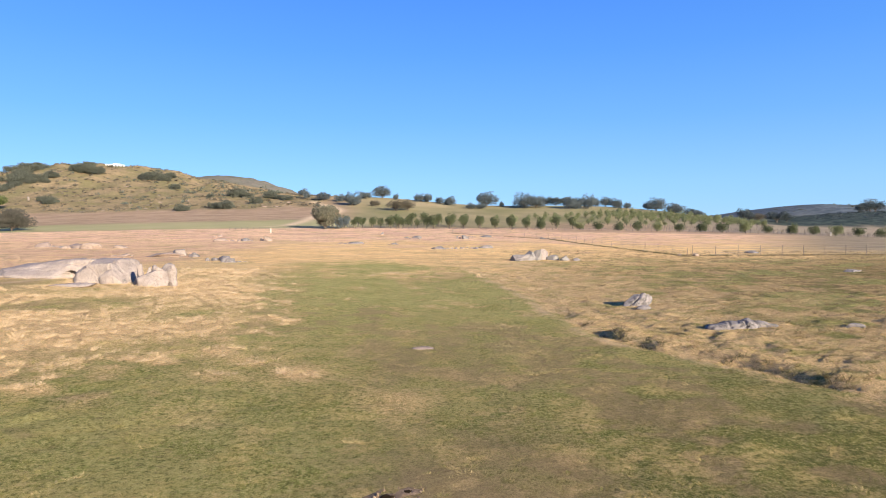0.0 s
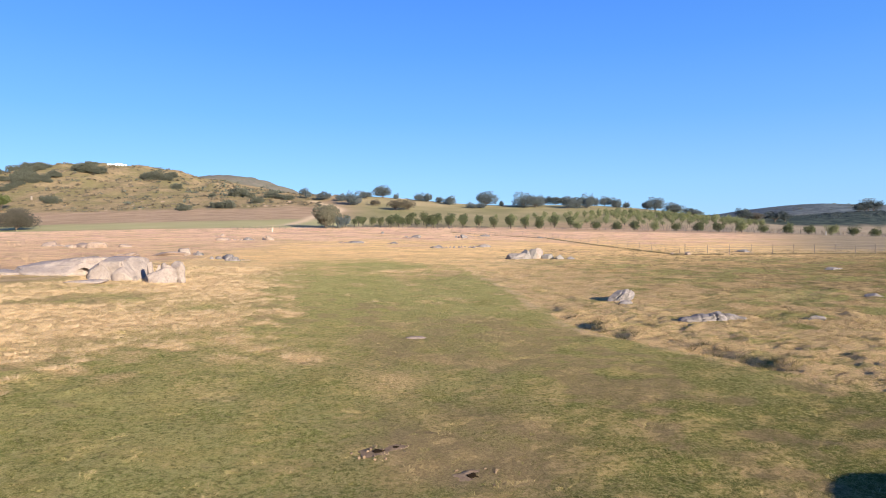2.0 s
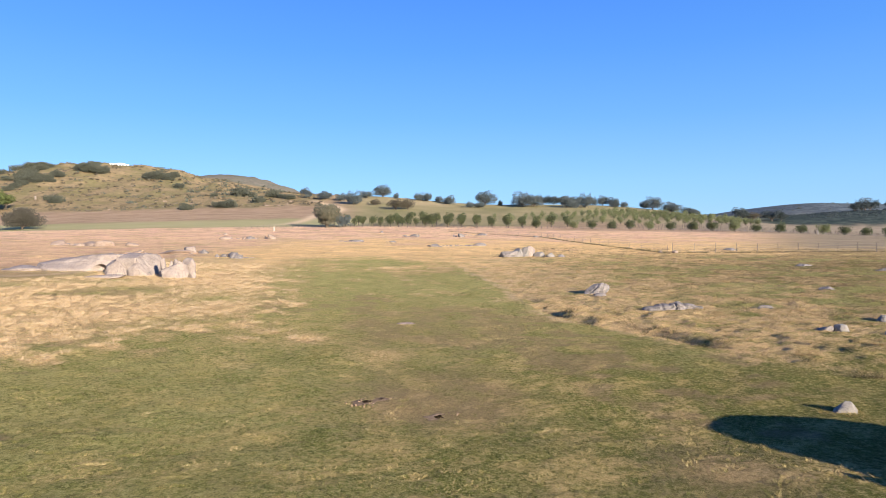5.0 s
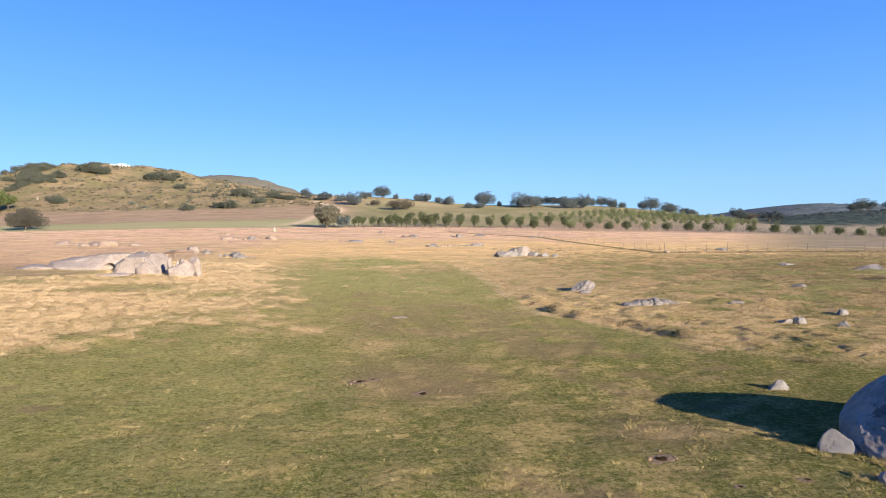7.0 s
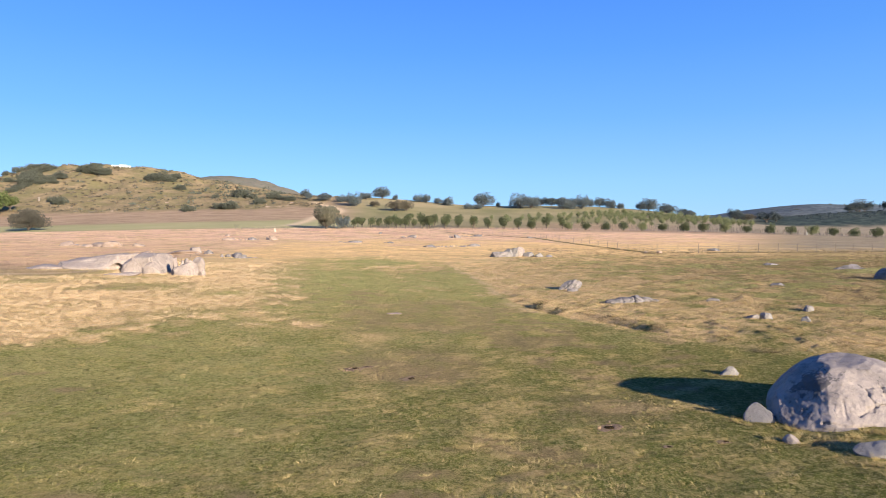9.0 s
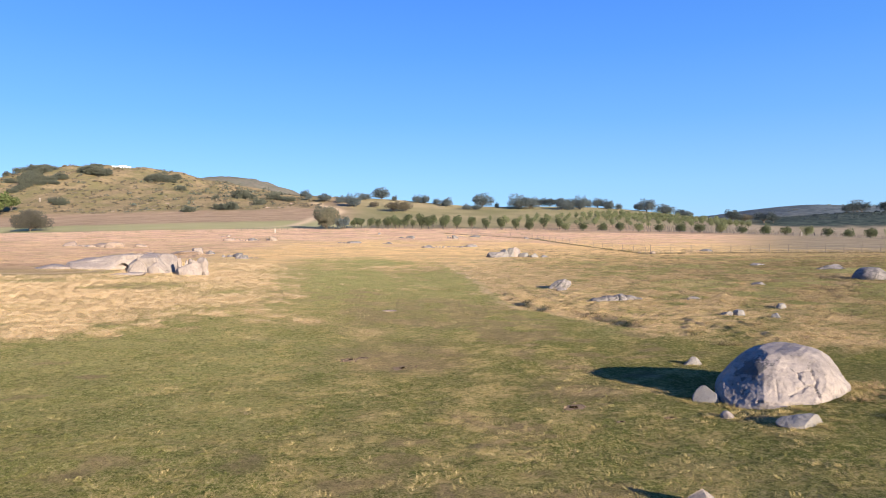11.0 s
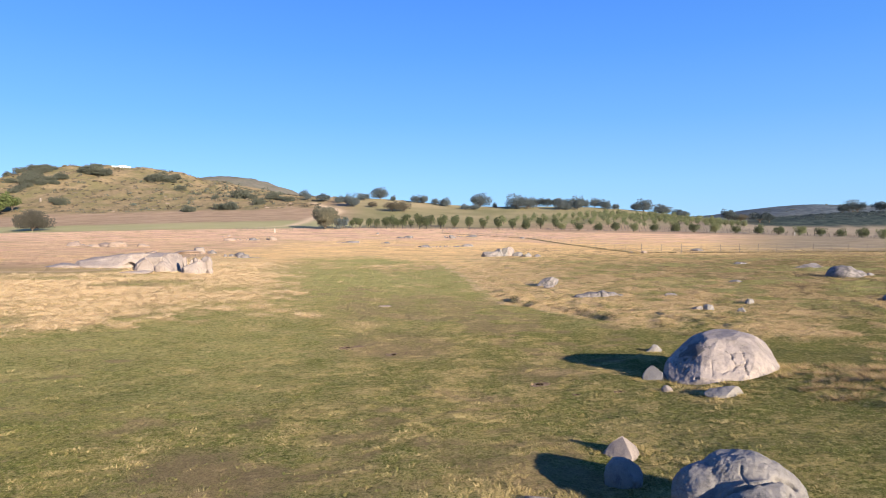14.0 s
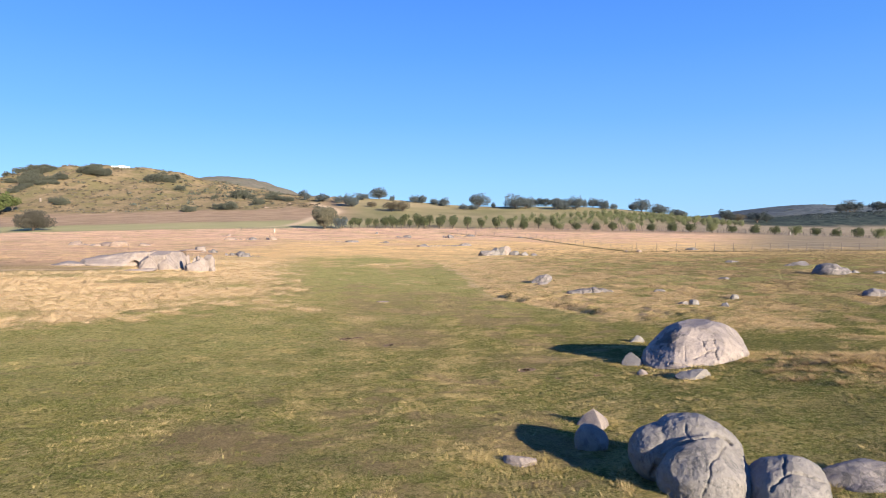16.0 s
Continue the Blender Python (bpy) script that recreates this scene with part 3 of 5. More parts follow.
def boulder(name, x, y, w, d, h, turn=0, seed=1, mat=None, label="", group="", cuts=7, rough=0.06, near=0.66, cracks=(), lift=0.485, sub=4, lean=0.0, sink=0.0, blunt=1.0, facets=(), dents=(), lean_back=0.0, seams=(), hollows=()):
    """A boulder w wide, d deep and h high over the ground. Flat faces are split off by planes; cracks: (normal, offset, depth, width)."""
    r = random.Random(seed)
    bm = bmesh.new()
    bmesh.ops.create_icosphere(bm, subdivisions=sub, radius=1.0)
    planes = []
    for _ in range(cuts):
        nrm = Vector((r.uniform(-1, 1), r.uniform(-1, 1), r.uniform(-0.35, 0.9))).normalized()
        planes.append((nrm, r.uniform(near, 0.9)))
    planes += [(Vector(nrm).normalized(), c) for nrm, c in facets]
    off = Vector((r.uniform(-50, 50), r.uniform(-50, 50), r.uniform(-50, 50)))
    for v in bm.verts:
        p = v.co.copy()
        p = Vector([math.copysign(abs(c) ** blunt, c) for c in p])
        for nrm, c in planes:
            e = p.dot(nrm) - c
            if e > 0:
                p -= nrm * (e * 0.95)
        q = p * 1.6 + off
        p *= 1 + rough * (1.3 * noise.noise(q) + 0.6 * noise.noise(q * 2.7) + 0.28 * noise.noise(q * 6.5) + 0.14 * noise.noise(q * 14))
        for nrm, c, deep, wide in cracks:
            nrm = Vector(nrm).normalized()
            e = p.dot(nrm) - c + 0.09 * noise.noise(p * 2.5 + off) + 0.03 * noise.noise(p * 8 + off)
            p *= 1 - deep * math.exp(-((e / wide) ** 2))
        for c, wide, deep in dents:
            e = ((p.x - c[0]) / wide[0]) ** 2 + ((p.z - c[2]) / wide[1]) ** 2
            if p.y * c[1] > 0 and e < 1.6:
                p.y -= math.copysign(deep * max(0.0, min(1.0, (1.25 - e) * 4)), c[1])
        v.co = p
    lo = [min(v.co[k] for v in bm.verts) for k in range(3)]
    hi = [max(v.co[k] for v in bm.verts) for k in range(3)]
    full = h / (1 - lift)
    for v in bm.verts:
        c = [(v.co[k] - lo[k]) / (hi[k] - lo[k]) for k in range(3)]
        v.co = ((c[0] - 0.5) * w + lean * c[2] * w, (c[1] - 0.5) * d + lean_back * c[2] * d, (c[2] - lift) * full)
    for f in bm.faces:
        f.smooth = True
    me = bpy.data.meshes.new(name)
    bm.to_mesh(me)
    bm.free()
    if seams or hollows:
        furrow(me, seams, hollows, seed)
    me.materials.append(mat or GRANITE)
    ob = new(name, me)
    ob.matrix_world = pose(x, y, zat(x, y) - sink, 0, 0, turn)
    return tagged(ob, label or "weathered grey granite boulder half sunk in the grass", "boulder", group)


def lobed(name, x, y, turn, lobes, seed, mat, label, group="", sub=6, rough=0.03, seams=(), flats=()):
    """A boulder of rounded masses that meet in natural creases. lobes: (cx, cy, cz, rx, ry, rz) in metres over its foot; flats: planes (normal, offset) that slice it."""
    core = np.mean([v[:3] for v in lobes], axis=0) * np.array([1, 1, 0.7])
    bm = bmesh.new()
    bmesh.ops.create_icosphere(bm, subdivisions=sub, radius=1.0)
    d = np.array([v.co for v in bm.verts])
    d /= np.linalg.norm(d, axis=1)[:, None]
    reach = np.zeros(len(d))
    for cx, cy, cz, rx, ry, rz in lobes:
        k = np.array([rx, ry, rz])
        o, q = (core - np.array([cx, cy, cz])) / k, d / k
        a, b, c = (q * q).sum(1), q @ o, o @ o - 1
        root = b * b - a * c
        reach += np.exp(40 * np.where(root > 0, (-b + np.sqrt(np.maximum(root, 0))) / a, 0))
    reach = np.log(reach) / 40
    r = random.Random(seed)
    off = Vector((r.uniform(-50, 50), r.uniform(-50, 50), r.uniform(-50, 50)))
    for v, far, way in zip(bm.verts, reach, d):
        p = Vector(core + way * far)
        for nrm, c in flats:
            nrm = Vector(nrm).normalized()
            e = p.dot(nrm) - c
            if e > 0:
                p -= nrm * (e * 0.9)
        q = p * 1.3 + off
        k = 1.3 * noise.noise(q) + 0.6 * noise.noise(q * 2.7) + 0.3 * noise.noise(q * 6.5) + 0.16 * noise.noise(q * 14)
        v.co = p + Vector(way) * (k * rough * 1.3)
    for f in bm.faces:
        f.smooth = True
    me = bpy.data.meshes.new(name)
    bm.to_mesh(me)
    bm.free()
    if seams:
        furrow(me, seams, (), seed)
    me.materials.append(mat)
    ob = new(name, me)
    ob.matrix_world = pose(x, y, zat(x, y), 0, 0, turn)
    return tagged(ob, label, "boulder", group)


NEAR = "boulders beside the flyer's end"
boulder("boulder", 12.4, 27.25, 4.3, 6.7, 1.70, -45, 21, DOME_GRANITE, "huge domed pale granite boulder with dark lichen and a star-shaped crack", cuts=5, near=0.88, rough=0.036, sub=7, lift=0.51, lean_back=0.06,
        facets=[((-0.78, -0.30, 0.52), 0.92), ((0.80, 0.25, 0.55), 0.92), ((0.42, -0.72, 0.55), 0.86), ((0.0, -0.1, 1.0), 0.95), ((-0.2, -0.85, 0.5), 0.87), ((0.1, 0.5, 0.86), 0.94)],
        seams=[(((1.20, -0.94, 1.13), (1.44, -1.26, 0.78), (1.42, -1.39, 0.66), (1.60, -1.58, 0.41), (1.78, -1.70, 0.18)), 0.11, 0.024),
               (((0.91, -1.24, 1.10), (1.20, -0.94, 1.13)), 0.05, 0.024), (((0.88, -1.30, 1.06), (0.95, -1.48, 0.95), (1.14, -1.62, 0.72), (1.42, -1.39, 0.68)), 0.08, 0.022),
               (((0.86, -2.24, 0.40), (1.18, -1.62, 0.68)), 0.08, 0.026), (((0.40, -2.15, 0.86), (0.53, -2.40, 0.57), (0.62, -2.59, 0.39)), 0.05, 0.024),
               (((0.10, -2.95, 0.20), (0.45, -2.90, 0.22), (0.77, -2.75, 0.22), (1.25, -2.22, 0.20)), 0.10, 0.036)],
        hollows=[((1.38, -1.14, 0.91), (0.13, 0.13, 0.15), 0.05), ((1.07, -1.84, 0.59), (0.17, 0.22, 0.08), 0.06), ((1.19, -0.96, 1.12), (0.08, 0.08, 0.07), 0.06)])
boulder("boulder", 9.35, 26.6, 1.15, 0.9, 0.52, 20, 22, GREY_GRANITE, "small wedge-shaped grey rock leaning beside the huge domed boulder", cuts=5, near=0.6, rough=0.07, sub=4, lift=0.52, facets=[((-0.6, -0.3, 0.7), 0.4), ((0.7, -0.1, 0.65), 0.5)])
boulder("boulder", 8.95, 24.25, 0.45, 0.4, 0.22, 0, 23, GRANITE, "little pale stone in tall grass before the domed boulder", sub=3)
boulder("boulder", 10.4, 22.8, 1.4, 0.85, 0.36, -6, 24, GREY_GRANITE, "low pale slab of granite at the domed boulder's foot", cuts=10, near=0.5, rough=0.09, sub=5, facets=[((-0.5, -0.3, 0.8), 0.5)])
boulder("boulder", 12.25, 34.5, 0.95, 0.8, 0.40, 30, 25, GREY_GRANITE, "lone pale grey stone in short green grass", cuts=10, near=0.5, rough=0.1, sub=4)
boulder("boulder", 5.05, 17.4, 1.0, 0.9, 0.52, 15, 26, GRANITE, "pointed pyramid-shaped pale rock beside the split boulder", NEAR, cuts=3, sub=5, lift=0.42, near=0.7, rough=0.05, blunt=0.8, facets=[((-0.75, -0.35, 0.55), 0.36), ((0.6, -0.5, 0.62), 0.4), ((0.2, 0.8, 0.5), 0.4)])
boulder("boulder", 4.42, 15.55, 0.95, 0.85, 0.66, 0, 27, GREY_GRANITE, "round grey stone in the split boulder's shadow", NEAR, cuts=6, near=0.7, sub=4, lift=0.36)
boulder("boulder", 2.27, 14.38, 0.95, 0.6, 0.22, -12, 28, GRANITE, "flat pale stone lying in short grass", NEAR, sub=5, rough=0.11, lift=0.5, cuts=9, near=0.5)
lobed("boulder", 5.9, 12.9, -24, [(0.06, 0.34, 0.28, 1.12, 1.0, 1.10), (0.32, -0.46, 0.20, 1.00, 0.94, 0.94), (-0.68, 0.16, 0.44, 0.62, 0.76, 0.66)], 29, GREY_GRANITE, "massive rounded grey boulder split by deep winding cracks", NEAR, sub=7, rough=0.04,
      flats=[((-0.24, 0.05, 0.97), 1.29), ((0.7, -0.2, 0.68), 1.26), ((-0.9, -0.2, 0.4), 1.44), ((-0.35, -0.75, 0.55), 1.24)], seams=[(((-0.80, -0.60, 0.08), (-0.58, -0.66, 0.60), (-0.33, -0.64, 0.92), (-0.02, -0.63, 1.09), (0.29, -0.50, 1.15), (0.57, -0.11, 1.09), (0.84, -0.01, 0.93)), 0.12, 0.045),
             (((0.78, -0.40, 1.04), (0.60, -0.92, 0.96), (0.42, -1.13, 0.80), (0.41, -1.30, 0.59), (0.33, -1.38, 0.37), (0.27, -1.38, 0.18)), 0.05, 0.017),
             (((-0.08, -0.16, 1.30), (-0.08, -0.29, 1.18), (0.03, -0.56, 1.13)), 0.04, 0.02)])
lobed("boulder", 7.42, 11.75, -30, [(-0.26, 0.05, 0.08, 0.56, 0.70, 0.62), (0.02, -0.36, 0.06, 0.68, 0.58, 0.60), (0.14, 0.12, 0.10, 0.70, 0.80, 0.73)], 30, GREY_GRANITE, "rounded grey boulder broken by star-like cracks", NEAR, rough=0.035,
      flats=[((0.45, -0.3, 0.85), 0.76), ((-0.6, -0.2, 0.75), 0.74)], seams=[(((-0.26, -0.83, 0.39), (-0.11, -0.69, 0.56), (-0.02, -0.51, 0.62), (-0.04, -0.28, 0.65), (0.02, 0.07, 0.74)), 0.07, 0.021),
             (((-0.02, -0.51, 0.62), (0.28, -0.28, 0.63), (0.53, -0.22, 0.56), (0.66, -0.16, 0.48)), 0.07, 0.021)])
boulder("boulder", 9.2, 12.2, 2.1, 1.3, 0.48, -22, 31, DARK_GRANITE, "long low grey boulder with patches of lichen", NEAR, cuts=10, near=0.5, rough=0.10, sub=5, blunt=0.75)

SLOPE = "stones scattered over the slope"
for x, y, w, d, h, turn, seed, words in [
        (22.0, 48.9, 0.9, 0.8, 0.48, 10, 41, "pale pointed stone on the grassy slope"),
        (21.1, 49.1, 1.0, 0.7, 0.30, 0, 42, "low dark stone beside a pale pointed one"),
        (27.0, 52.2, 1.0, 0.8, 0.5, 40, 43, "pale block-like stone on the slope"),
        (23.8, 47.4, 0.75, 0.6, 0.34, 0, 44, "small pale stone half hidden by grass"),
        (22.9, 58.6, 1.4, 0.8, 0.28, 5, 45, "low flat grey stone in the grass"),
        (34.4, 69.0, 1.5, 1.0, 0.32, 0, 46, "low dark lichened stone in dry grass"),
        (48.2, 94.7, 2.4, 1.4, 0.4, 0, 47, "low dark outcrop on the far slope"),
        (52.0, 71.9, 1.4, 0.9, 0.36, 0, 49, "small stone beside a broad rounded boulder"),
        (52.9, 84.4, 4.5, 2.4, 0.72, 0, 50, "long low grey outcrop on the slope"),
        (38.6, 50.9, 2.2, 1.4, 0.75, 10, 51, "low dark boulder in dry slope grass"),
        (53.5, 69.8, 1.8, 1.0, 0.4, 0, 52, "small low stone on the slope"),
        (69.1, 156.2, 3.6, 2.0, 0.72, 0, 53, "dark low outcrop beside the wire fence")]:
    boulder("boulder", x, y, w, d, h, turn, seed, DARK_GRANITE if "dark" in words or "low" in words else GREY_GRANITE, words, SLOPE, cuts=11, near=0.45, rough=0.14, sub=5, sink=0.12 * h)

lobed("boulder", 48.2, 70.8, -32, [(-0.25, 0.0, 0.05, 1.75, 1.5, 1.22), (0.9, 0.1, 0.0, 1.15, 1.2, 0.85)], 48, DARK_GRANITE, "broad rounded grey boulder on the slope", SLOPE, sub=5, rough=0.07)
boulder("boulder", 13.1, 71.4, 2.4, 1.7, 1.0, 10, 55, DARK_GRANITE, "pointed furrowed grey rock standing in dry grass", "rocks by the gully", cuts=9, near=0.5, rough=0.10, sub=5, lift=0.40, lean=0.42,
        cracks=[((1, 0.1, -0.5), 0.02, 0.13, 0.05), ((1, -0.2, -0.45), -0.38, 0.13, 0.05), ((1, 0, -0.6), 0.36, 0.11, 0.05)])
boulder("boulder", 13.4, 69.2, 1.3, 0.8, 0.3, 0, 56, DARK_GRANITE, "flat dark stone before the pointed furrowed rock", "rocks by the gully", sub=4)
lobed("boulder", 16.4, 59.9, 3, [(-1.55, -0.05, -0.06, 0.85, 0.55, 0.26), (-0.65, 0.1, -0.05, 0.95, 0.7, 0.38), (0.35, 0.0, -0.05, 0.9, 0.7, 0.56), (1.15, 0.1, -0.05, 0.75, 0.55, 0.44), (1.85, -0.1, -0.06, 0.5, 0.4, 0.24)], 57, DARK_GRANITE, "low dark ragged ledge of rock in olive grass", "rocks by the gully", sub=6, rough=0.085,
      seams=[(((-1.1, -0.9, 0.0), (-1.0, -0.3, 0.3), (-0.9, 0.4, 0.3)), 0.14, 0.06), (((-0.1, -0.9, 0.0), (0.0, -0.4, 0.4), (-0.2, 0.4, 0.45)), 0.14, 0.06), (((0.75, -0.8, 0.0), (0.8, -0.3, 0.45), (0.7, 0.4, 0.45)), 0.12, 0.05), (((-2.2, -0.35, 0.1), (-0.9, -0.55, 0.16), (0.4, -0.62, 0.22), (1.6, -0.45, 0.16)), 0.12, 0.05)])

MID = "standing slabs in the tan grass"
SLAB = dict(cuts=12, near=0.38, rough=0.08, sub=5, lift=0.42)
boulder("boulder", 12.3, 132.2, 4.4, 2.4, 1.15, 0, 61, DARK_GRANITE, "low leaning wedge of grey granite in tan grass", MID, lean=0.4, **SLAB)
boulder("boulder", 14.4, 132.6, 2.2, 2.4, 1.75, 20, 161, GREY_GRANITE, "leaning pointed slab beside the low wedge", MID, lean=0.45, **SLAB)
boulder("boulder", 15.9, 132.9, 1.9, 2.0, 1.9, -15, 162, GREY_GRANITE, "pale leaning slab split from its neighbour", MID, lean=0.4, **SLAB)
boulder("boulder", 17.4, 134.0, 2.8, 2.2, 2.05, 8, 62, GRANITE, "tall upright slab of pale granite", MID, cuts=11, near=0.48, rough=0.07, sub=5, lift=0.4, blunt=0.6, lean=0.1)
boulder("boulder", 19.4, 133.2, 2.4, 1.6, 0.95, 0, 63, GREY_GRANITE, "broken grey block beside the upright slab", MID, **SLAB)
boulder("boulder", 21.3, 131.8, 2.7, 1.6, 0.85, 50, 64, GREY_GRANITE, "low jagged grey block at the group's end", MID, **SLAB)
boulder("boulder", 23.4, 131.4, 2.2, 1.2, 0.5, 40, 164, DARK_GRANITE, "small jagged stone at the group's end", MID, **SLAB)

OUT = "granite outcrop in straw grass"
boulder("boulder", -43.6, 88.6, 11.6, 6.4, 2.05, 2, 65, GRANITE, "broad sloping apron of bare pale granite with a dark hollow", OUT, cuts=4, near=0.7, rough=0.085, sub=6, lift=0.45, blunt=0.7,
        facets=[((-0.36, -0.1, 0.9), 0.66), ((-0.1, -0.75, 0.65), 0.72), ((0.1, -0.25, 0.95), 0.84)], dents=[((0.40, -1, -0.02), (0.10, 0.22), 0.42)],
        cracks=[((0.9, 0.35, -0.15), 0.42, 0.07, 0.02), ((0.3, 0.6, 0.75), 0.30, 0.03, 0.025), ((-0.3, 0.5, 0.85), 0.42, 0.035, 0.03)])
boulder("boulder", -50.2, 86.6, 5.6, 3.4, 0.5, 0, 73, GRANITE, "low bare granite sheet at the apron's edge", OUT, cuts=6, rough=0.09, sub=5, lift=0.5, blunt=0.8)
boulder("boulder", -37.0, 86.0, 5.6, 4.8, 2.4, -2, 67, GRANITE, "great pale granite block with a flat sloping top", OUT, cuts=2, near=0.92, rough=0.045, sub=6, lift=0.42, blunt=0.36,
        facets=[((-0.62, -0.3, 0.72), 0.98), ((0.0, -0.25, 0.96), 0.97)],
        cracks=[((1, 0.1, 0.12), 0.50, 0.07, 0.02)])
boulder("boulder", -37.7, 83.75, 3.6, 1.6, 2.0, 4, 68, GRANITE, "pale triangular slab leaning on the great block", OUT, cuts=2, near=0.7, rough=0.06, sub=5, lift=0.36, blunt=0.6,
        facets=[((-0.82, -0.1, 0.56), 0.34), ((0.72, -0.1, 0.66), 0.46), ((0.1, -0.9, 0.4), 0.7)])
boulder("boulder", -35.2, 83.5, 2.6, 1.5, 1.45, 6, 69, GRANITE, "pale rounded slab at the great block's foot", OUT, cuts=4, near=0.66, rough=0.07, sub=5, lift=0.38, blunt=0.7, facets=[((0.75, -0.2, 0.6), 0.6)])
boulder("boulder", -37.3, 80.3, 4.4, 2.4, 0.32, 0, 74, GRANITE, "low pale ledge before the great block", OUT, cuts=9, near=0.5, rough=0.12, sub=5, lift=0.45)
boulder("boulder", -31.1, 82.6, 3.3, 2.2, 1.6, 3, 70, GRANITE, "squat square pale boulder at the outcrop's end", OUT, cuts=4, near=0.75, rough=0.07, sub=5, lift=0.4, blunt=0.5, facets=[((-0.5, -0.1, 0.86), 0.72), ((0.15, -0.8, 0.55), 0.85)],
        cracks=[((0.7, 0, 0.7), 0.35, 0.06, 0.03)])
for x, y, w, d, h, turn, seed, lean, words in [
        (-30.2, 84.1, 2.0, 1.4, 2.25, 10, 71, 0.1, "upright pale stone at the outcrop's end"), (-30.6, 83.3, 0.8, 1.4, 1.9, -50, 72, 0.5, "pale shard leaning behind the squat boulder"),
        (-32.4, 83.6, 0.75, 0.9, 2.05, 0, 75, -0.2, "thin upright shard in the gap beside the great block"), (-32.1, 83.9, 0.8, 0.7, 1.75, 30, 76, 0.2, "small pale shard wedged behind the squat boulder"),
        (-31.5, 83.9, 0.8, 0.8, 2.0, 70, 77, 0.35, "pale pointed shard behind the squat boulder"), (-29.1, 82.9, 0.9, 0.7, 0.7, 0, 78, 0.0, "small pale stone fallen from the outcrop")]:
    boulder("boulder", x, y, w, d, h, turn, seed, GRANITE, words, OUT, cuts=9, near=0.45, rough=0.08, sub=4, lift=0.36, blunt=0.7, lean=lean)

FARROCK = "far rocks on the pink plain"
rr = random.Random(17)
for x, y, w, h, n, seed in [
        (-51.5, 145, 3.4, 0.9, 3, 81), (-86.3, 180, 9.5, 1.6, 2, 84), (-97, 183, 9, 0.9, 5, 85), (-106, 189, 6, 1.4, 4, 86),
        (-41.0, 131, 4.6, 0.9, 4, 87), (-36.6, 125, 4.2, 0.75, 4, 88), (-54.4, 212, 4.4, 1.5, 4, 90), (-59.5, 212, 5.0, 0.9, 5, 91), (-66.8, 213.5, 6.5, 0.9, 6, 92),
        (8.0, 223.5, 4.0, 1.3, 5, 93), (13.0, 231.5, 8.0, 0.7, 9, 94), (-8.8, 223.5, 6.0, 0.8, 6, 95), (0.4, 170.2, 6.0, 0.7, 8, 96), (7.6, 173, 7.0, 0.8, 8, 97),
        (-13.1, 191.6, 3.4, 0.5, 3, 101), (-25.6, 195.6, 8.0, 0.6, 8, 102), (36.4, 220.6, 4.6, 0.6, 4, 104), (-94, 181, 13, 1.2, 9, 105), (-66, 148, 4.5, 0.6, 4, 109), (-20, 252, 2.0, 0.8, 1, 107), (-78, 240, 3, 0.7, 2, 108)]:
    main = rr.randrange(n)
    for k in range(n):
        f = (k + rr.uniform(0.15, 0.85)) / n - 0.5
        big = 1.0 if k == main else rr.uniform(0.25, 0.7)
        wide = (0.55 * w if k == main else w / n * rr.uniform(0.35, 1.1)) + 0.2
        boulder("boulder", x + f * w, y + rr.uniform(-1.8, 1.8), wide, wide * rr.uniform(0.6, 0.9), h * big, rr.uniform(-25, 25), seed * 10 + k,
                (DARK_GRANITE if rr.random() < (0.75 if abs(x) < 45 else 0.2) else TAN_GRANITE), "distant jagged rock lying on the dry plain", FARROCK, cuts=9, near=0.5, rough=0.13, sub=3, lift=0.42, blunt=0.75, lean=rr.uniform(-0.15, 0.15))
boulder("boulder", -57.0, 146.5, 8.6, 5.0, 0.85, 4, 180, TAN_GRANITE, "low tan granite sheet on the dry plain", FARROCK, cuts=10, near=0.5, rough=0.14, sub=5, lift=0.48)
boulder("boulder", -54.2, 147.2, 3.0, 2.2, 1.45, 0, 181, GRANITE, "square pale block rising from a tan granite sheet", FARROCK, cuts=5, near=0.7, rough=0.08, sub=4, lift=0.4, blunt=0.55)
for x, y, w in ((48.6, 146.6, 1.2), (51.0, 144.4, 1.5)):
    boulder("boulder", x, y, w, w * 0.7, w * 0.42, 20, int(y), TAN_GRANITE, "pale tan stone lying at the wire fence's corner", "stones at the fence corner", cuts=9, near=0.5, rough=0.1, sub=4)
boulder("boulder", -3.97, 55.0, 1.25, 0.7, 0.09, 0, 110, TAN_GRANITE, "flat tan stone flush with the turf", sub=3, lift=0.5)


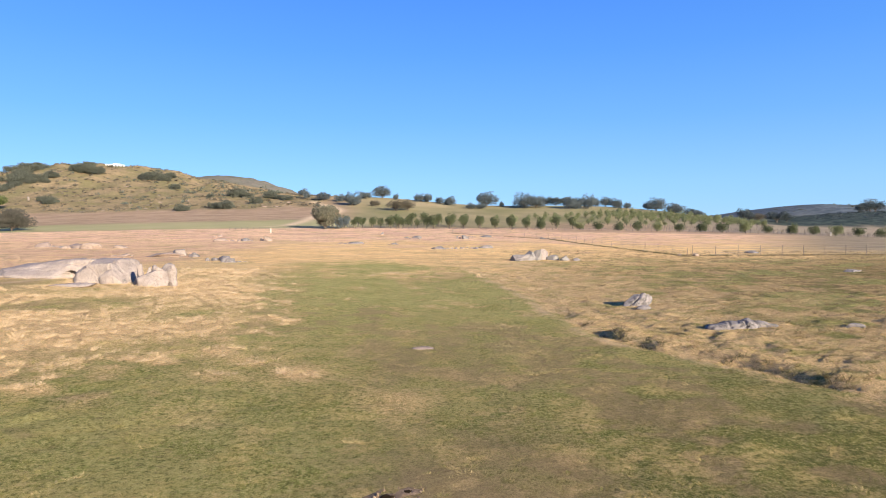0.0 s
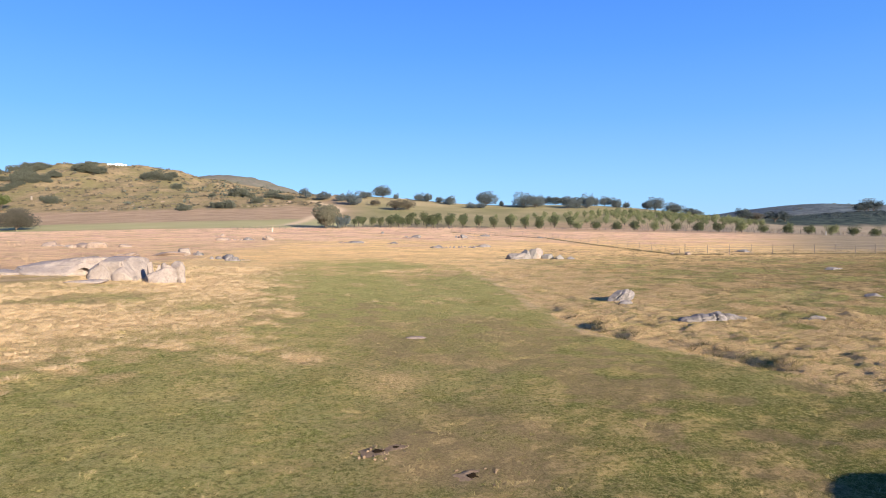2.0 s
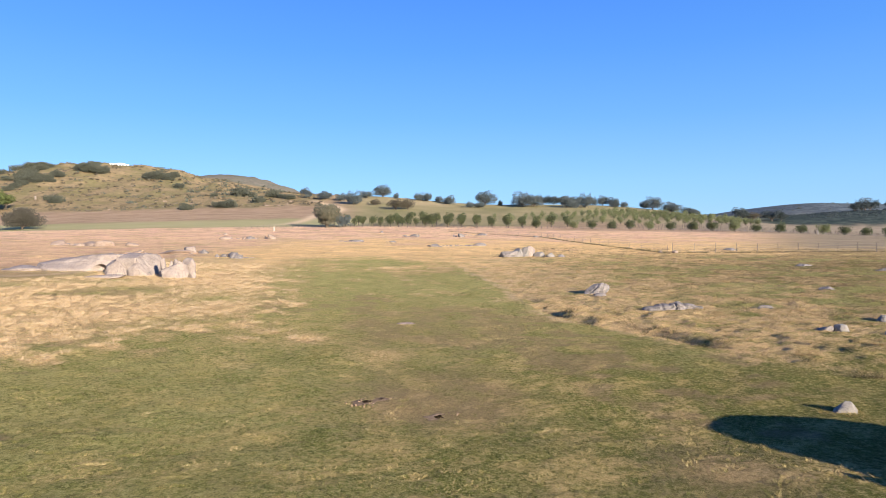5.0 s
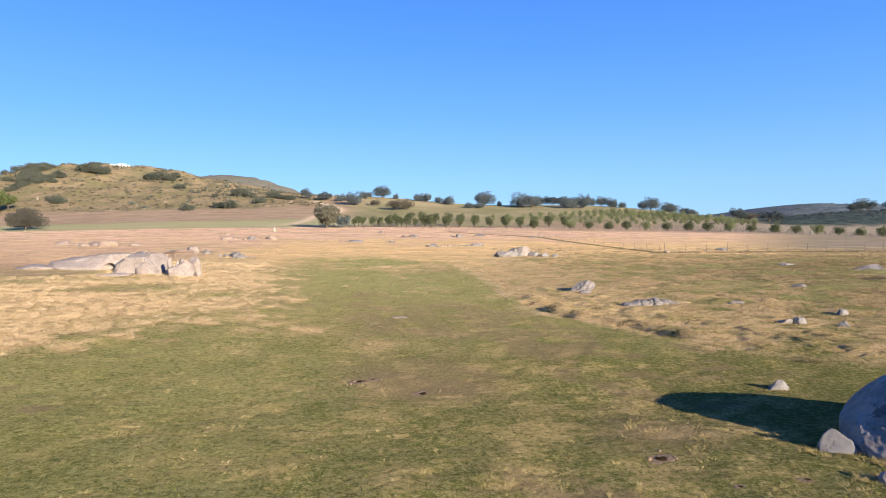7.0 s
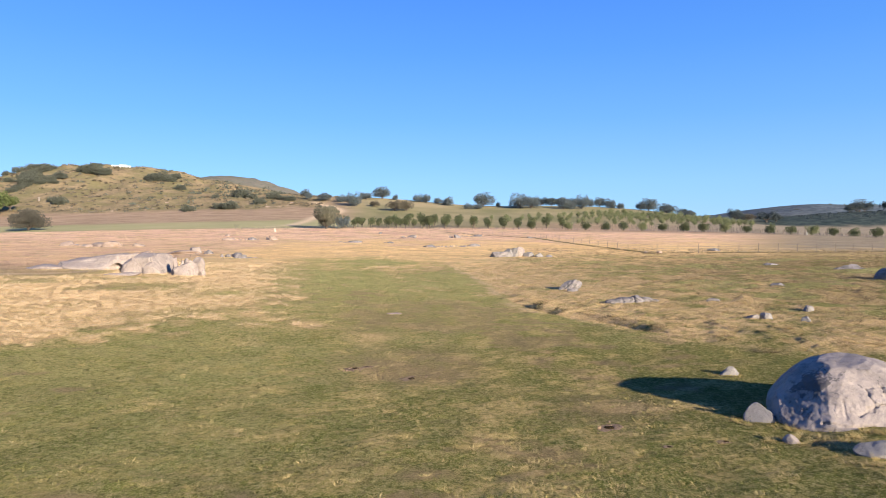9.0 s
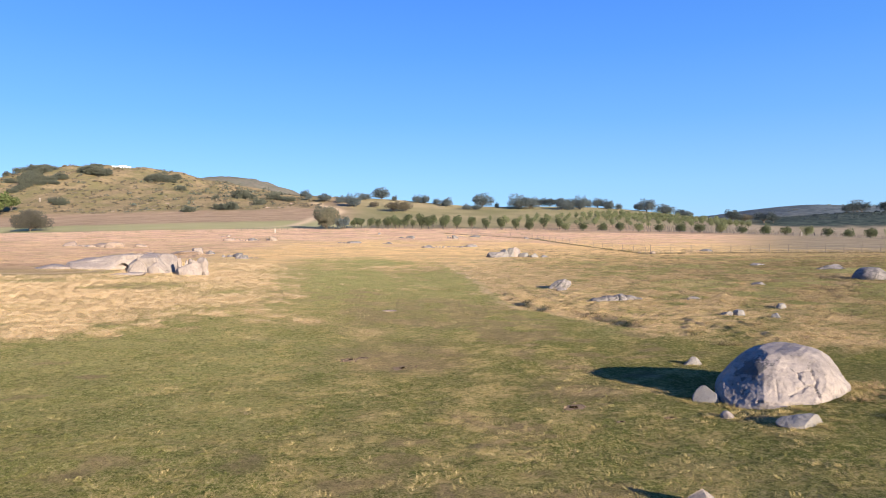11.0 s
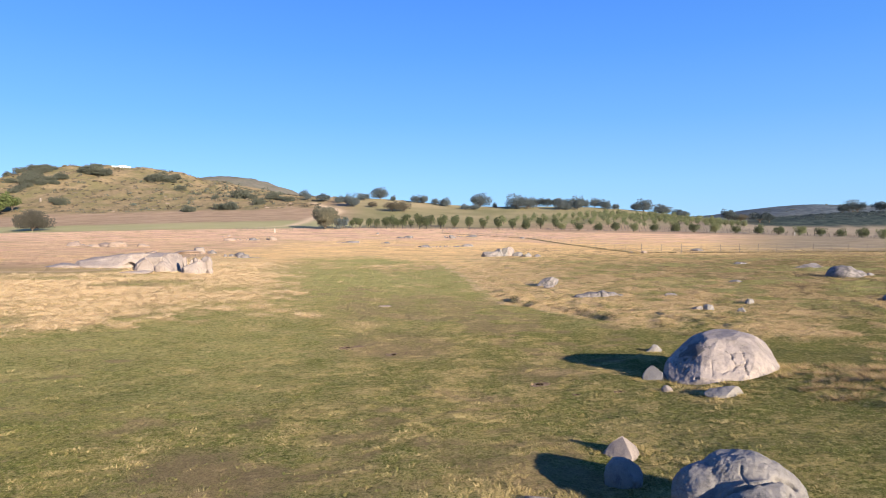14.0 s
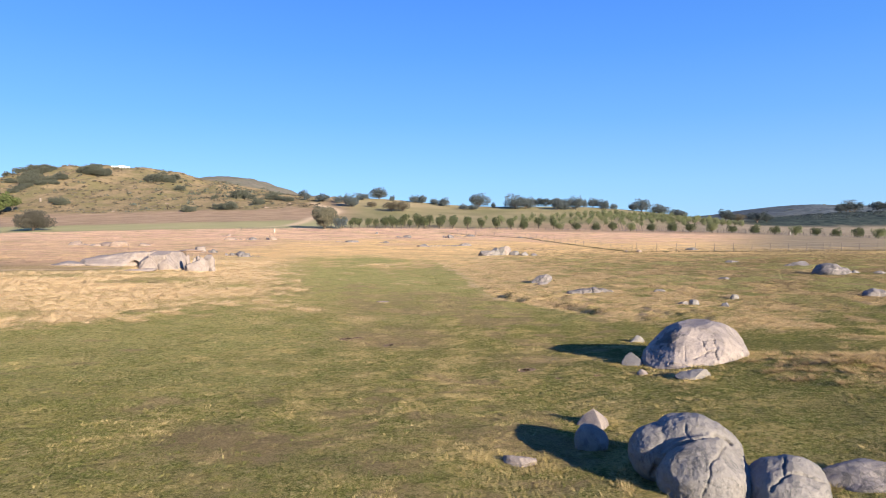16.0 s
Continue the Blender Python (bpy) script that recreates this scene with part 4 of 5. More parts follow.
# ---- burrows ----
def burrow(x, y, size, seed):
    base = new("burrow_mound")
    base.matrix_world = pose(x, y, zat(x, y))
    r = random.Random(seed)
    bm = bmesh.new()
    bmesh.ops.create_circle(bm, cap_ends=False, segments=28, radius=size * 0.30)
    ring = list(bm.edges)
    for rad, z in ((0.5, 0.07), (0.68, 0.06), (0.95, 0.02), (1.25, -0.06)):
        ext = bmesh.ops.extrude_edge_only(bm, edges=ring)["geom"]
        ring = [e for e in ext if isinstance(e, bmesh.types.BMEdge)]
        for v in [v for v in ext if isinstance(v, bmesh.types.BMVert)]:
            a = math.atan2(v.co.y, v.co.x)
            k = rad * size * (1 + 0.6 * noise.noise(Vector((math.cos(a) * 1.7, math.sin(a) * 1.7, seed))))
            v.co = (math.cos(a) * k * 1.35, math.sin(a) * k * 0.95, z * size * (0.45 + 0.9 * max(0, math.sin(a + seed))) * (0.6 + 0.8 * r.random()))
    for f in bm.faces:
        f.smooth = True
    part("spoil_rim", bm, SOIL, base, "ring of loose brown dug soil")
    # flattened cap; the hole's inner shade is only its dark colour
    bm = bmesh.new()
    bmesh.ops.create_uvsphere(bm, u_segments=20, v_segments=10, radius=size * 0.34)
    for v in list(bm.verts):
        if v.co.z > 0.02:
            v.co.z = size * 0.05
    for v in bm.verts:
        v.co.z = v.co.z * 0.8 + size * 0.03 if v.co.z > 0 else v.co.z * 0.6
        k = 1 + 0.7 * noise.noise(Vector((v.co.x * 5 / size, v.co.y * 5 / size, seed)))
        v.co.x, v.co.y = v.co.x * 1.3 * k, v.co.y * k
    for f in bm.faces:
        f.smooth = True
    part("burrow_mouth", bm, HOLE, base, "flat cap coloured dark as the burrow mouth's shade")
    for _ in range(14):
        a, q = r.uniform(0, 6.283), size * r.uniform(0.55, 1.9)
        bm = bmesh.new()
        bmesh.ops.create_icosphere(bm, subdivisions=1, radius=size * r.uniform(0.06, 0.17))
        for v in bm.verts:
            v.co *= r.uniform(0.65, 1.25)
            v.co += Vector((math.cos(a) * q * 1.2, math.sin(a) * q, size * 0.03))
        part("clod", bm, SOIL, base)
    return tagged(base, "small animal burrow with a rim of dug brown soil", "burrow", "burrows in the turf")


for i, (x, y, s) in enumerate([(-2.0, 34.7, 0.40), (4.5, 26.65, 0.38), (-4.7, 36.3, 0.36), (-4.2, 36.6, 0.22), (7.27, 24.7, 0.16), (5.55, 24.5, 0.13)]):
    burrow(x, y, s, i)


# ---- grasses ----
def blades(rng, cx, cy, cz, count, spread, tall, wide, lean):
    """count blades for each clump centre: thin bent triangles with a short root quad."""
    n = len(cx)
    k = n * count
    a = rng.uniform(0, 6.2832, k)
    rad = np.sqrt(rng.uniform(0, 1, k)) * np.repeat(spread, count)
    x, y = np.repeat(cx, count) + np.cos(a) * rad, np.repeat(cy, count) + np.sin(a) * rad
    z = np.repeat(cz, count) - 0.02
    t = np.repeat(tall, count) * rng.uniform(0.5, 1.1, k)
    b = rng.uniform(0, 6.2832, k)
    wx, wy = np.cos(b) * wide * rng.uniform(0.6, 1.4, k), np.sin(b) * wide * rng.uniform(0.6, 1.4, k)
    la = a + rng.uniform(-0.8, 0.8, k)
    lx, ly = np.cos(la) * t * lean * rng.uniform(0.2, 1.2, k), np.sin(la) * t * lean * rng.uniform(0.2, 1.2, k)
    v = np.stack([np.stack([x - wx, y - wy, z], -1), np.stack([x + wx, y + wy, z], -1),
                  np.stack([x + lx, y + ly, z + t], -1)], 1).reshape(-1, 3)
    return v, np.arange(3 * k).reshape(-1, 3)


def sown(seed, n, x0, x1, y0, y1, accept, power=1.0):
    rng = np.random.RandomState(seed)
    x = rng.uniform(x0, x1, n)
    y = y0 + (y1 - y0) * rng.uniform(0, 1, n) ** power
    keep = rng.uniform(0, 1, n) < accept(x, y)
    return rng, x[keep], y[keep]


def fanned(seed, n, y0, y1, accept, thin=1.0):
    """Seeds over a fan that opens northward from the pasture's south end, closer together at its narrow end."""
    rng = np.random.RandomState(seed)
    p = 2.0 - thin
    d = ((y0 + 3) ** p + rng.uniform(0, 1, n) * ((y1 + 3) ** p - (y0 + 3) ** p)) ** (1 / p)
    f = rng.uniform(-1, 1, n)
    x, y = f * 0.80 * d, d - 3
    keep = rng.uniform(0, 1, n) < accept(x, y) * sstep(1.0, 0.93, np.abs(f))
    return rng, x[keep], y[keep]


def grass(name, seed, n, box, accept, count, spread, tall, wide, lean, mat, label, power=1.0):
    """Clumps of blades; box: x0, x1, y0, y1, or y0, y1 of a fan. tone: one random value for each clump."""
    rng, x, y = fanned(seed, n, *box, accept, power) if len(box) == 2 else sown(seed, n, *box, accept, power)
    size = rng.uniform(0.6, 1.35, len(x))
    v, f = blades(rng, x, y, height(x, y), count, spread * size, tall * size, wide, lean)
    tone = np.repeat(rng.uniform(0, 1, len(x)) + 0.5 * masks(x, y)["pale"] + 0.6 * masks(x, y)["straw"] + 0.75 * masks(x, y)["gold"] - 0.25 * masks(x, y)["shaded_green"], count * 3)
    ob = new(name, mesh_from(name, v, f, mat, False, {"tone": tone}))
    return tagged(ob, label, "grass", kind="stuff")


def skirt(x, y):
    """Uncut grass round the feet of the large boulders."""
    out = 0
    for cx, cy, rx, ry, turn in ((12.4, 27.25, 2.15, 3.35, -45), (5.9, 12.9, 1.35, 1.3, -24), (7.42, 11.75, 0.85, 0.9, -30), (9.2, 12.2, 1.05, 0.65, -22), (10.4, 22.8, 0.7, 0.45, -6), (2.27, 14.38, 0.48, 0.3, -12), (5.05, 17.4, 0.5, 0.45, 15), (9.35, 26.6, 0.55, 0.45, 20), (8.95, 24.25, 0.3, 0.3, 0), (4.42, 15.55, 0.48, 0.42, 0), (12.25, 34.5, 0.45, 0.4, 0)):
        c, s_ = math.cos(radians(turn)), math.sin(radians(turn))
        px, py = (x - cx) * c + (y - cy) * s_, -(x - cx) * s_ + (y - cy) * c
        q = (np.hypot(px / rx, py / ry) - 1) * min(rx, ry)
        out = np.maximum(out, sstep(-0.15, -0.02, q) * sstep(0.62, 0.12, q))
    return out * sstep(-0.5, 0.4, wavy(x, y, 1.3, 36))


grass("straw_grass", 1, 46000, (34, 108), lambda x, y: sstep(0.32, 0.85, masks(x, y)["straw"]) * (1 - masks(x, y)["pink"]) * (0.10 + 0.9 * sstep(-0.2, 0.5, 0.4 * wavy(x, y, 5, 31) + 0.8 * wavy(x * 1.3, y, 1.9, 37))) * sstep(1.5, -6, x - 9) * np.maximum.reduce([sstep(-5, -9, x), sstep(100, 108, y), 0.4 * sstep(56, 66, y)]), 34, 0.22, 0.22, 0.009, 1.1, STRAW, "tufts of tall bleached straw grass", 0.6)
grass("rusty_grass", 2, 34000, (25, 112), lambda x, y: sstep(2, 6, x) * masks(x, y)["straw"] * (1 - 0.85 * masks(x, y)["sedge"]) * sstep(-1, 1.0, np.maximum(x - gully_x(y), 6 * (y < 30) * (x > 13) - 2)) * (0.2 + 0.8 * sstep(-0.3, 0.5, wavy(x, y, 3.1, 6) + 0.6 * wavy(x, y, 1.4, 38))) * (0.3 + 0.7 * sstep(-0.3, 0.4, wavy(x, y, 5.5, 70) + 0.6 * wavy(x, y, 1.5, 71) + 0.3)), 40, 0.24, 0.17, 0.009, 1.7, RUST, "matted rusty dry grass along the gully", 0.6)
grass("turf_grass", 3, 170000, (9, 72), lambda x, y: (1 - 0.6 * masks(x, y)["straw"]) * (1 - 0.5 * masks(x, y)["bare"]) * (1 - 0.7 * sstep(60, 72, y)), 5, 0.065, 0.045, 0.012, 1.9, TURF, "short green winter turf with olive and tan blades", 1.1)
grass("meadow_grass", 12, 60000, (44, 128), lambda x, y: sstep(44, 56, y) * (1 - 0.8 * np.clip(masks(x, y)["straw"] + masks(x, y)["gilt"], 0, 1)) * sstep(26, 14, x - 0.25 * (y - 44)) * sstep(-44, -34, x), 5, 0.14, 0.075, 0.022, 1.2, TURF, "short pale green grass of the farther meadow", 1.0)


def tan_spots(x, y):
    """Where dead grass stands in the short turf near the boulders."""
    out = 0
    for cx, cy, s in ((0.1, 19.3, 0.8), (1.4, 22.6, 1.1), (0.6, 14.6, 0.6), (-0.9, 16.2, 0.5), (3.2, 18.6, 0.5), (2.6, 13.4, 0.6), (6.2, 31.5, 1.4), (3.0, 36.0, 1.2)):
        out = np.maximum(out, 0.6 * swell(x, y, cx, cy, s * 1.3, s * 1.3, s, s))
    return out + 0.95 * swell(x, y, 4.5, 29, 4.5, 4.5, 12, 13) * sstep(0.15, 0.65, wavy(x, y, 2.8, 56) + 0.7 * wavy(x, y, 1.1, 57))


grass("dry_tufts", 4, 30000, (9, 66), lambda x, y: (1 - 0.8 * sstep(54, 66, y)) * np.clip((1 - 0.7 * masks(x, y)["shaded_green"]) * (0.02 + 0.5 * sstep(0.45, 0.9, wavy(x, y, 6.5, 34) + 0.6 * wavy(x, y, 1.9, 35))) + 0.9 * masks(x, y)["straw"] * sstep(-16, -8, x) + tan_spots(x, y), 0, 1), 24, 0.16, 0.085, 0.008, 1.8, DRY, "dry tan tufts scattered in the turf", 0.9)
grass("mound_grass", 10, 5200, (13, 26, 17, 29), lambda x, y: swell(x, y, 17.2, 22.8, 1.8, 4, 2.1, 2.1) * sstep(-0.1, 0.45, 0.7 * wavy(x, y, 1.6, 65) + 0.8 * wavy(x, y, 0.9, 68)), 60, 0.26, 0.19, 0.008, 1.9, RUST, "shaggy tan grass on a mound beside the domed boulder")
# dark tufts: dead weeds, and the gully's shadow put in as dark blades
grass("gully_weeds", 11, 3400, (4, 22, 38, 66), lambda x, y: sstep(0.0, 0.35, x - gully_x(y)) * sstep(1.5, 0.8, x - gully_x(y)) * sstep(-0.1, 0.4, np.sin(y * 1.1) * np.sin(y * 0.43 + 1) + 0.3 * wavy(x, y, 1.2, 66)), 22, 0.2, 0.28, 0.012, 1.1, WEED, "dark dead weeds that also stand in for shadow along the gully's bed")
grass("turf_tussocks", 9, 34000, (9, 64), lambda x, y: (1 - 0.8 * sstep(52, 64, y)) * (1 - masks(x, y)["straw"]) * (1 - 0.5 * masks(x, y)["shaded_green"]) * np.clip(0.03 + 0.8 * sstep(0.0, 0.55, wavy(x, y, 7, 52) + 0.6 * wavy(x, y, 2.1, 53) + 0.35 * wavy(x, y, 0.8, 54)), 0, 1), 14, 0.13, 0.062, 0.008, 1.9, TUSSOCK, "olive and tan tussocks standing out of the turf", 0.9)
grass("boulder_grass", 5, 14000, (0, 17, 10, 36), skirt, 34, 0.12, 0.13, 0.006, 1.3, DRY, "tall dry grass round the feet of the boulders")


def fence_line(x, y):
    a = np.abs(x - np.interp(y, [144.8, 220.5, 257], [49.4, 36, 6])) * sstep(143, 146, y)
    c = np.abs(y - np.interp(x, [49.4, 107, 150], [144.8, 154, 161]))
    return np.maximum((a < 0.7) * (y > 144), (c < 0.6) * (x > 49)) * 0.9


grass("fence_grass", 6, 60000, (5, 150, 143, 258), fence_line, 14, 0.5, 0.32, 0.03, 0.9, WEED, "rank dark grass left uncut along the fence")
grass("plain_grass", 7, 34000, (-150, 110, 98, 290), lambda x, y: sstep(0.5, 0.25, x / y) * np.clip(masks(x, y)["gilt"] + masks(x, y)["pink"], 0.02, 1) * (0.25 + 0.75 * sstep(0.0, 0.6, wavy(x * 0.6, y, 13, 39) + 0.5 * wavy(x, y, 4, 40))), 12, 0.6, 0.15, 0.02, 1.5, PLAIN, "low tussocks of dry grass over the plain", 1.6)

grass("slope_tussocks", 8, 26000, (8, 130, 44, 165), lambda x, y: sstep(7, 18, x - gully_x(y)) * (0.12 + 0.88 * sstep(0.1, 0.7, wavy(x, y, 6, 48) + 0.7 * wavy(x, y, 2.2, 49))), 16, 0.34, 0.22, 0.018, 1.4, SEDGE, "olive brown tussocks over the eastern slope", 1.2)



# ---- trees and shrubs ----
def tube(bm, pts, radii, seg=7):
    rings = []
    for i, (p, r) in enumerate(zip(pts, radii)):
        d = (pts[min(i + 1, len(pts) - 1)] - pts[max(i - 1, 0)]).normalized()
        q = d.to_track_quat("Z", "Y")
        rings.append([bm.verts.new(p + q @ Vector((math.cos(a) * r, math.sin(a) * r, 0))) for a in [6.28319 * k / seg for k in range(seg)]])
    for a, b in zip(rings, rings[1:]):
        for k in range(seg):
            bm.faces.new((a[k], a[(k + 1) % seg], b[(k + 1) % seg], b[k])).smooth = True
    bm.faces.new(rings[-1])


def crown_mesh(seed, clumps, leaf, per, mat):
    """Leaves in uneven clumps: (centre, radii) each; small bent leaf sprays turned every way."""
    rng = np.random.RandomState(seed)
    vs = []
    for c, rad in clumps:
        n = int(per * (rad[0] * rad[1] * rad[2]) ** (2 / 3))
        d = rng.normal(size=(n, 3))
        d /= np.linalg.norm(d, axis=1)[:, None]
        lump = 1 + 0.25 * np.sin(d[:, 0] * 5 + seed) * np.sin(d[:, 1] * 6) + 0.15 * np.sin(d[:, 2] * 9 + seed)
        p = np.array(c) + d * np.array(rad) * (rng.uniform(0.55, 1.0, n) ** 0.5 * lump)[:, None]
        a = rng.normal(size=(n, 3)) + d * 0.2
        a /= np.linalg.norm(a, axis=1)[:, None]
        b = np.cross(a, rng.normal(size=(n, 3)))
        b /= np.linalg.norm(b, axis=1)[:, None]
        s = leaf * rng.uniform(0.5, 1.3, n)[:, None]
        vs.append(np.stack([p - a * s, p + b * s * 0.7, p + a * s, p - b * s * 0.6 + d * s * 0.3], 1).reshape(-1, 3))
    v = np.concatenate(vs)
    return mesh_from("crown", v, np.arange(len(v)).reshape(-1, 4), mat)


def tree(name, seed, tall, wide, leaf, per, mat, label, category, stem=0.3, forks=5, flat=0.6, nclump=9, group="", tight=1.0, puff=1.0):
    """A tree at the origin: a tapered forked trunk and a clumped crown."""
    r = random.Random(seed)
    base = new(name)
    bm = bmesh.new()
    fork = Vector((r.uniform(-0.04, 0.04) * tall, 0, stem * tall))
    girth = 0.035 * tall + 0.02 * wide
    tube(bm, [Vector((0, 0, -0.4)), Vector((0, 0, 0.08 * tall)), fork], [girth * 1.25, girth * 0.85, girth * 0.65])
    tips = []
    for k in range(forks):
        a = 6.283 * (k + r.uniform(-0.3, 0.3)) / forks
        reach = wide * 0.5 * tight * r.uniform(0.45, 0.8)
        tip = fork + Vector((math.cos(a) * reach, math.sin(a) * reach, tall * r.uniform(0.22, 0.5)))
        knee = fork.lerp(tip, 0.5) + Vector((0, 0, r.uniform(-0.02, 0.09) * tall))
        tube(bm, [fork, knee, tip], [girth * 0.5, girth * 0.3, girth * 0.1], 5)
        tips.append(tip)
    part("trunk", bm, BARK, base)
    clumps = []
    body = tall * (1 - stem)
    for k in range(nclump):
        if k < len(tips):
            c = tips[k]
        else:
            a, q = r.uniform(0, 6.283), math.sqrt(r.random())
            c = Vector((math.cos(a) * q * wide * 0.34, math.sin(a) * q * wide * 0.34, stem * tall + body * r.uniform(0.25, 0.75)))
        s = wide * puff * r.uniform(0.16, 0.26)
        clumps.append((tuple(c), (s, s, s * flat * r.uniform(0.9, 1.3))))
    top = max(c[2] + q[2] for c, q in clumps)
    grow = tall / top
    clumps = [((c[0], c[1], c[2] * grow), q) for c, q in clumps]
    ob = new("crown", crown_mesh(seed, clumps, leaf, per, mat))
    ob.parent = base
    return tagged(base, label, category, group)


def plant(kinds, x, y, size, turn, used, tall=0.0):
    """The next copy of one of some kinds of tree, set on the ground; size: a scale or, with tall, its width in metres."""
    k = kinds[used[0] % len(kinds)]
    used[0] += 1
    lofty = size
    if tall:
        c = [o for o in k.children if o.name.startswith("crown")][0].data
        p = np.array([v.co for v in c.vertices])
        size, lofty = 2 * size / (np.ptp(p[:, 0]) + np.ptp(p[:, 1])), tall / np.percentile(p[:, 2], 99.5)
    m = pose(x, y, zat(x, y) - 0.05, 0, 0, turn) @ Matrix.Diagonal((size, size, lofty, 1))
    if id(k) not in used[1]:
        used[1].add(id(k))
        k.matrix_world = m
        return k
    c = copy_thing(k, pose(x, y, zat(x, y) - 0.05, 0, 0, turn))
    c.scale = (size, size, lofty)
    return c


# oaks along the ridge, their haze carried by the leaf colour
oaks = [tree("oak_tree", 200 + i, 9.5, w, 0.25, 75, HAZED_OAK_LEAF, "spreading evergreen oak on the grassy ridge, its leaves paled for haze", "tree", st, 6, fl, 13, "oaks along the ridge") for i, (w, st, fl) in enumerate([(13, 0.10, 0.85), (15, 0.08, 0.75), (11, 0.12, 0.95), (17, 0.07, 0.75)])]
used = [0, set()]
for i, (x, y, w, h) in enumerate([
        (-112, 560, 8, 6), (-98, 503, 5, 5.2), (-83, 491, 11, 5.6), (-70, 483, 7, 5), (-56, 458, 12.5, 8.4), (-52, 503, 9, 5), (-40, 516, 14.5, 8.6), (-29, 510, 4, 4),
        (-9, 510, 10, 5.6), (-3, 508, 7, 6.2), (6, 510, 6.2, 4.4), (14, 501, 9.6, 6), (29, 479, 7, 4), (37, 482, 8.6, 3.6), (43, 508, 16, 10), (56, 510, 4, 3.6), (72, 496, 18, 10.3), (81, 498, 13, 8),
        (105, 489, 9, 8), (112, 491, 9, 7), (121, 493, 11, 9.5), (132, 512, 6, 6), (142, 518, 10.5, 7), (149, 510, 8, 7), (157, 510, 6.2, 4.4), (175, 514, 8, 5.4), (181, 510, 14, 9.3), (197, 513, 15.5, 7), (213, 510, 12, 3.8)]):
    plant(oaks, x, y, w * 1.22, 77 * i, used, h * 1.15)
brown = [tree("oak_tree", 214 + i, 7.5, 11, 0.24, 62, BROWN_LEAF, "brownish half-bare oak on the grassy slope", "tree", 0.16, 6, 0.8, 12, "brownish trees on the slope") for i in range(2)]
used = [0, set()]
for i, (x, y, w, h) in enumerate([(-41, 457, 7, 4), (-25, 433, 11.5, 6.6), (-17, 438, 10, 7), (265, 513, 11, 6.2)]):
    plant(brown, x, y, w * 1.2, 50 * i, used, h * 1.1)

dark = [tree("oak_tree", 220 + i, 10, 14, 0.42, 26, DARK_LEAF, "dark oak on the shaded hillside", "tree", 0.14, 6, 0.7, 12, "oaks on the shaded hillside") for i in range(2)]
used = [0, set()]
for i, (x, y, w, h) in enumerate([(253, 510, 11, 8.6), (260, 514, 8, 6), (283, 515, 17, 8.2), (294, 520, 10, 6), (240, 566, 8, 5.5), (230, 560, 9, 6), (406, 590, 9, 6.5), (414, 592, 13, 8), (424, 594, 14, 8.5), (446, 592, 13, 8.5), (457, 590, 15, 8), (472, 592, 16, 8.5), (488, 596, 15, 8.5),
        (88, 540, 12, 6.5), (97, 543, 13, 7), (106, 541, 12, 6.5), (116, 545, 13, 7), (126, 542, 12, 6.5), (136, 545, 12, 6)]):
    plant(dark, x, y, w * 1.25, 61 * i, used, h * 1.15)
bare = tree("pale_tree", 229, 13.5, 14, 0.26, 16, GREY_LEAF, "tall pale half-bare tree above the dark oaks", "tree", 0.25, 8, 0.8, 14)
bare.matrix_world = pose(426, 604, zat(426, 604), 0, 0, 0)

# lone oak on the plain, willow-like bush at the orchard's end, bright trees at the hill's foot
lone = tree("oak_tree", 240, 10.6, 16.5, 0.24, 105, GREY_LEAF, "lone wide grey-green oak on the dry plain", "tree", 0.10, 8, 0.72, 22)
lone.matrix_world = pose(-198.8, 313.0, zat(-198.8, 313.0), 0, 0, 30)
bush = tree("round_tree", 241, 11.5, 12.5, 0.25, 150, BUSH_LEAF, "dense rounded grey-green tree at the orchard's end", "tree", 0.10, 6, 0.95, 16)
bush.matrix_world = pose(-49.0, 292.0, zat(-49, 292), 0, 0, 10)
low = tree("round_tree", 242, 6, 8, 0.4, 30, HAZED_OAK_LEAF, "low dark tree beside the dense rounded one", "tree", 0.1, 5, 0.9, 10)
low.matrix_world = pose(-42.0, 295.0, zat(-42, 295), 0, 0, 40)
bright = [tree("leafy_tree", 250 + i, 12, 12, 0.55, 20, BRIGHT_LEAF, "bright green leafy tree at the hill's foot", "tree", 0.12, 5, 0.9, 11, "leafy trees at the hill's foot") for i in range(2)]
used = [0, set()]
for i, (x, y, s) in enumerate([(-314, 428, 1.1), (-310, 446, 1.1), (-322, 440, 1.3), (-316, 460, 1.2), (-332, 446, 1.4), (-316, 474, 1.0), (-344, 456, 1.4), (-326, 476, 1.3)]):
    plant(bright, x, y, s, 53 * i, used)

# orchard: a front row and rows stepping up the slope
grove = [tree("orchard_tree", 260 + i, 5.2, 3.5, 0.22, 84, GROVE_LEAF, "rounded green orchard tree with a bare stem", "tree", 0.17, 4, 1.0, 10, "orchard trees in rows", 0.7, 1.25) for i in range(5)]
used = [0, set()]
rg = random.Random(5)


def rows(kinds, used, lines):
    for x0, y0, x1, y1, step, size in lines:
        n = int((x1 - x0) / step)
        for i in range(n + 1):
            f = i / n
            if rg.random() < 0.05:
                continue
            plant(kinds, x0 + (x1 - x0) * f + rg.uniform(-0.35, 0.35), y0 + (y1 - y0) * f + rg.uniform(-0.5, 0.5), size * rg.uniform(0.82, 1.1), rg.uniform(0, 360), used)


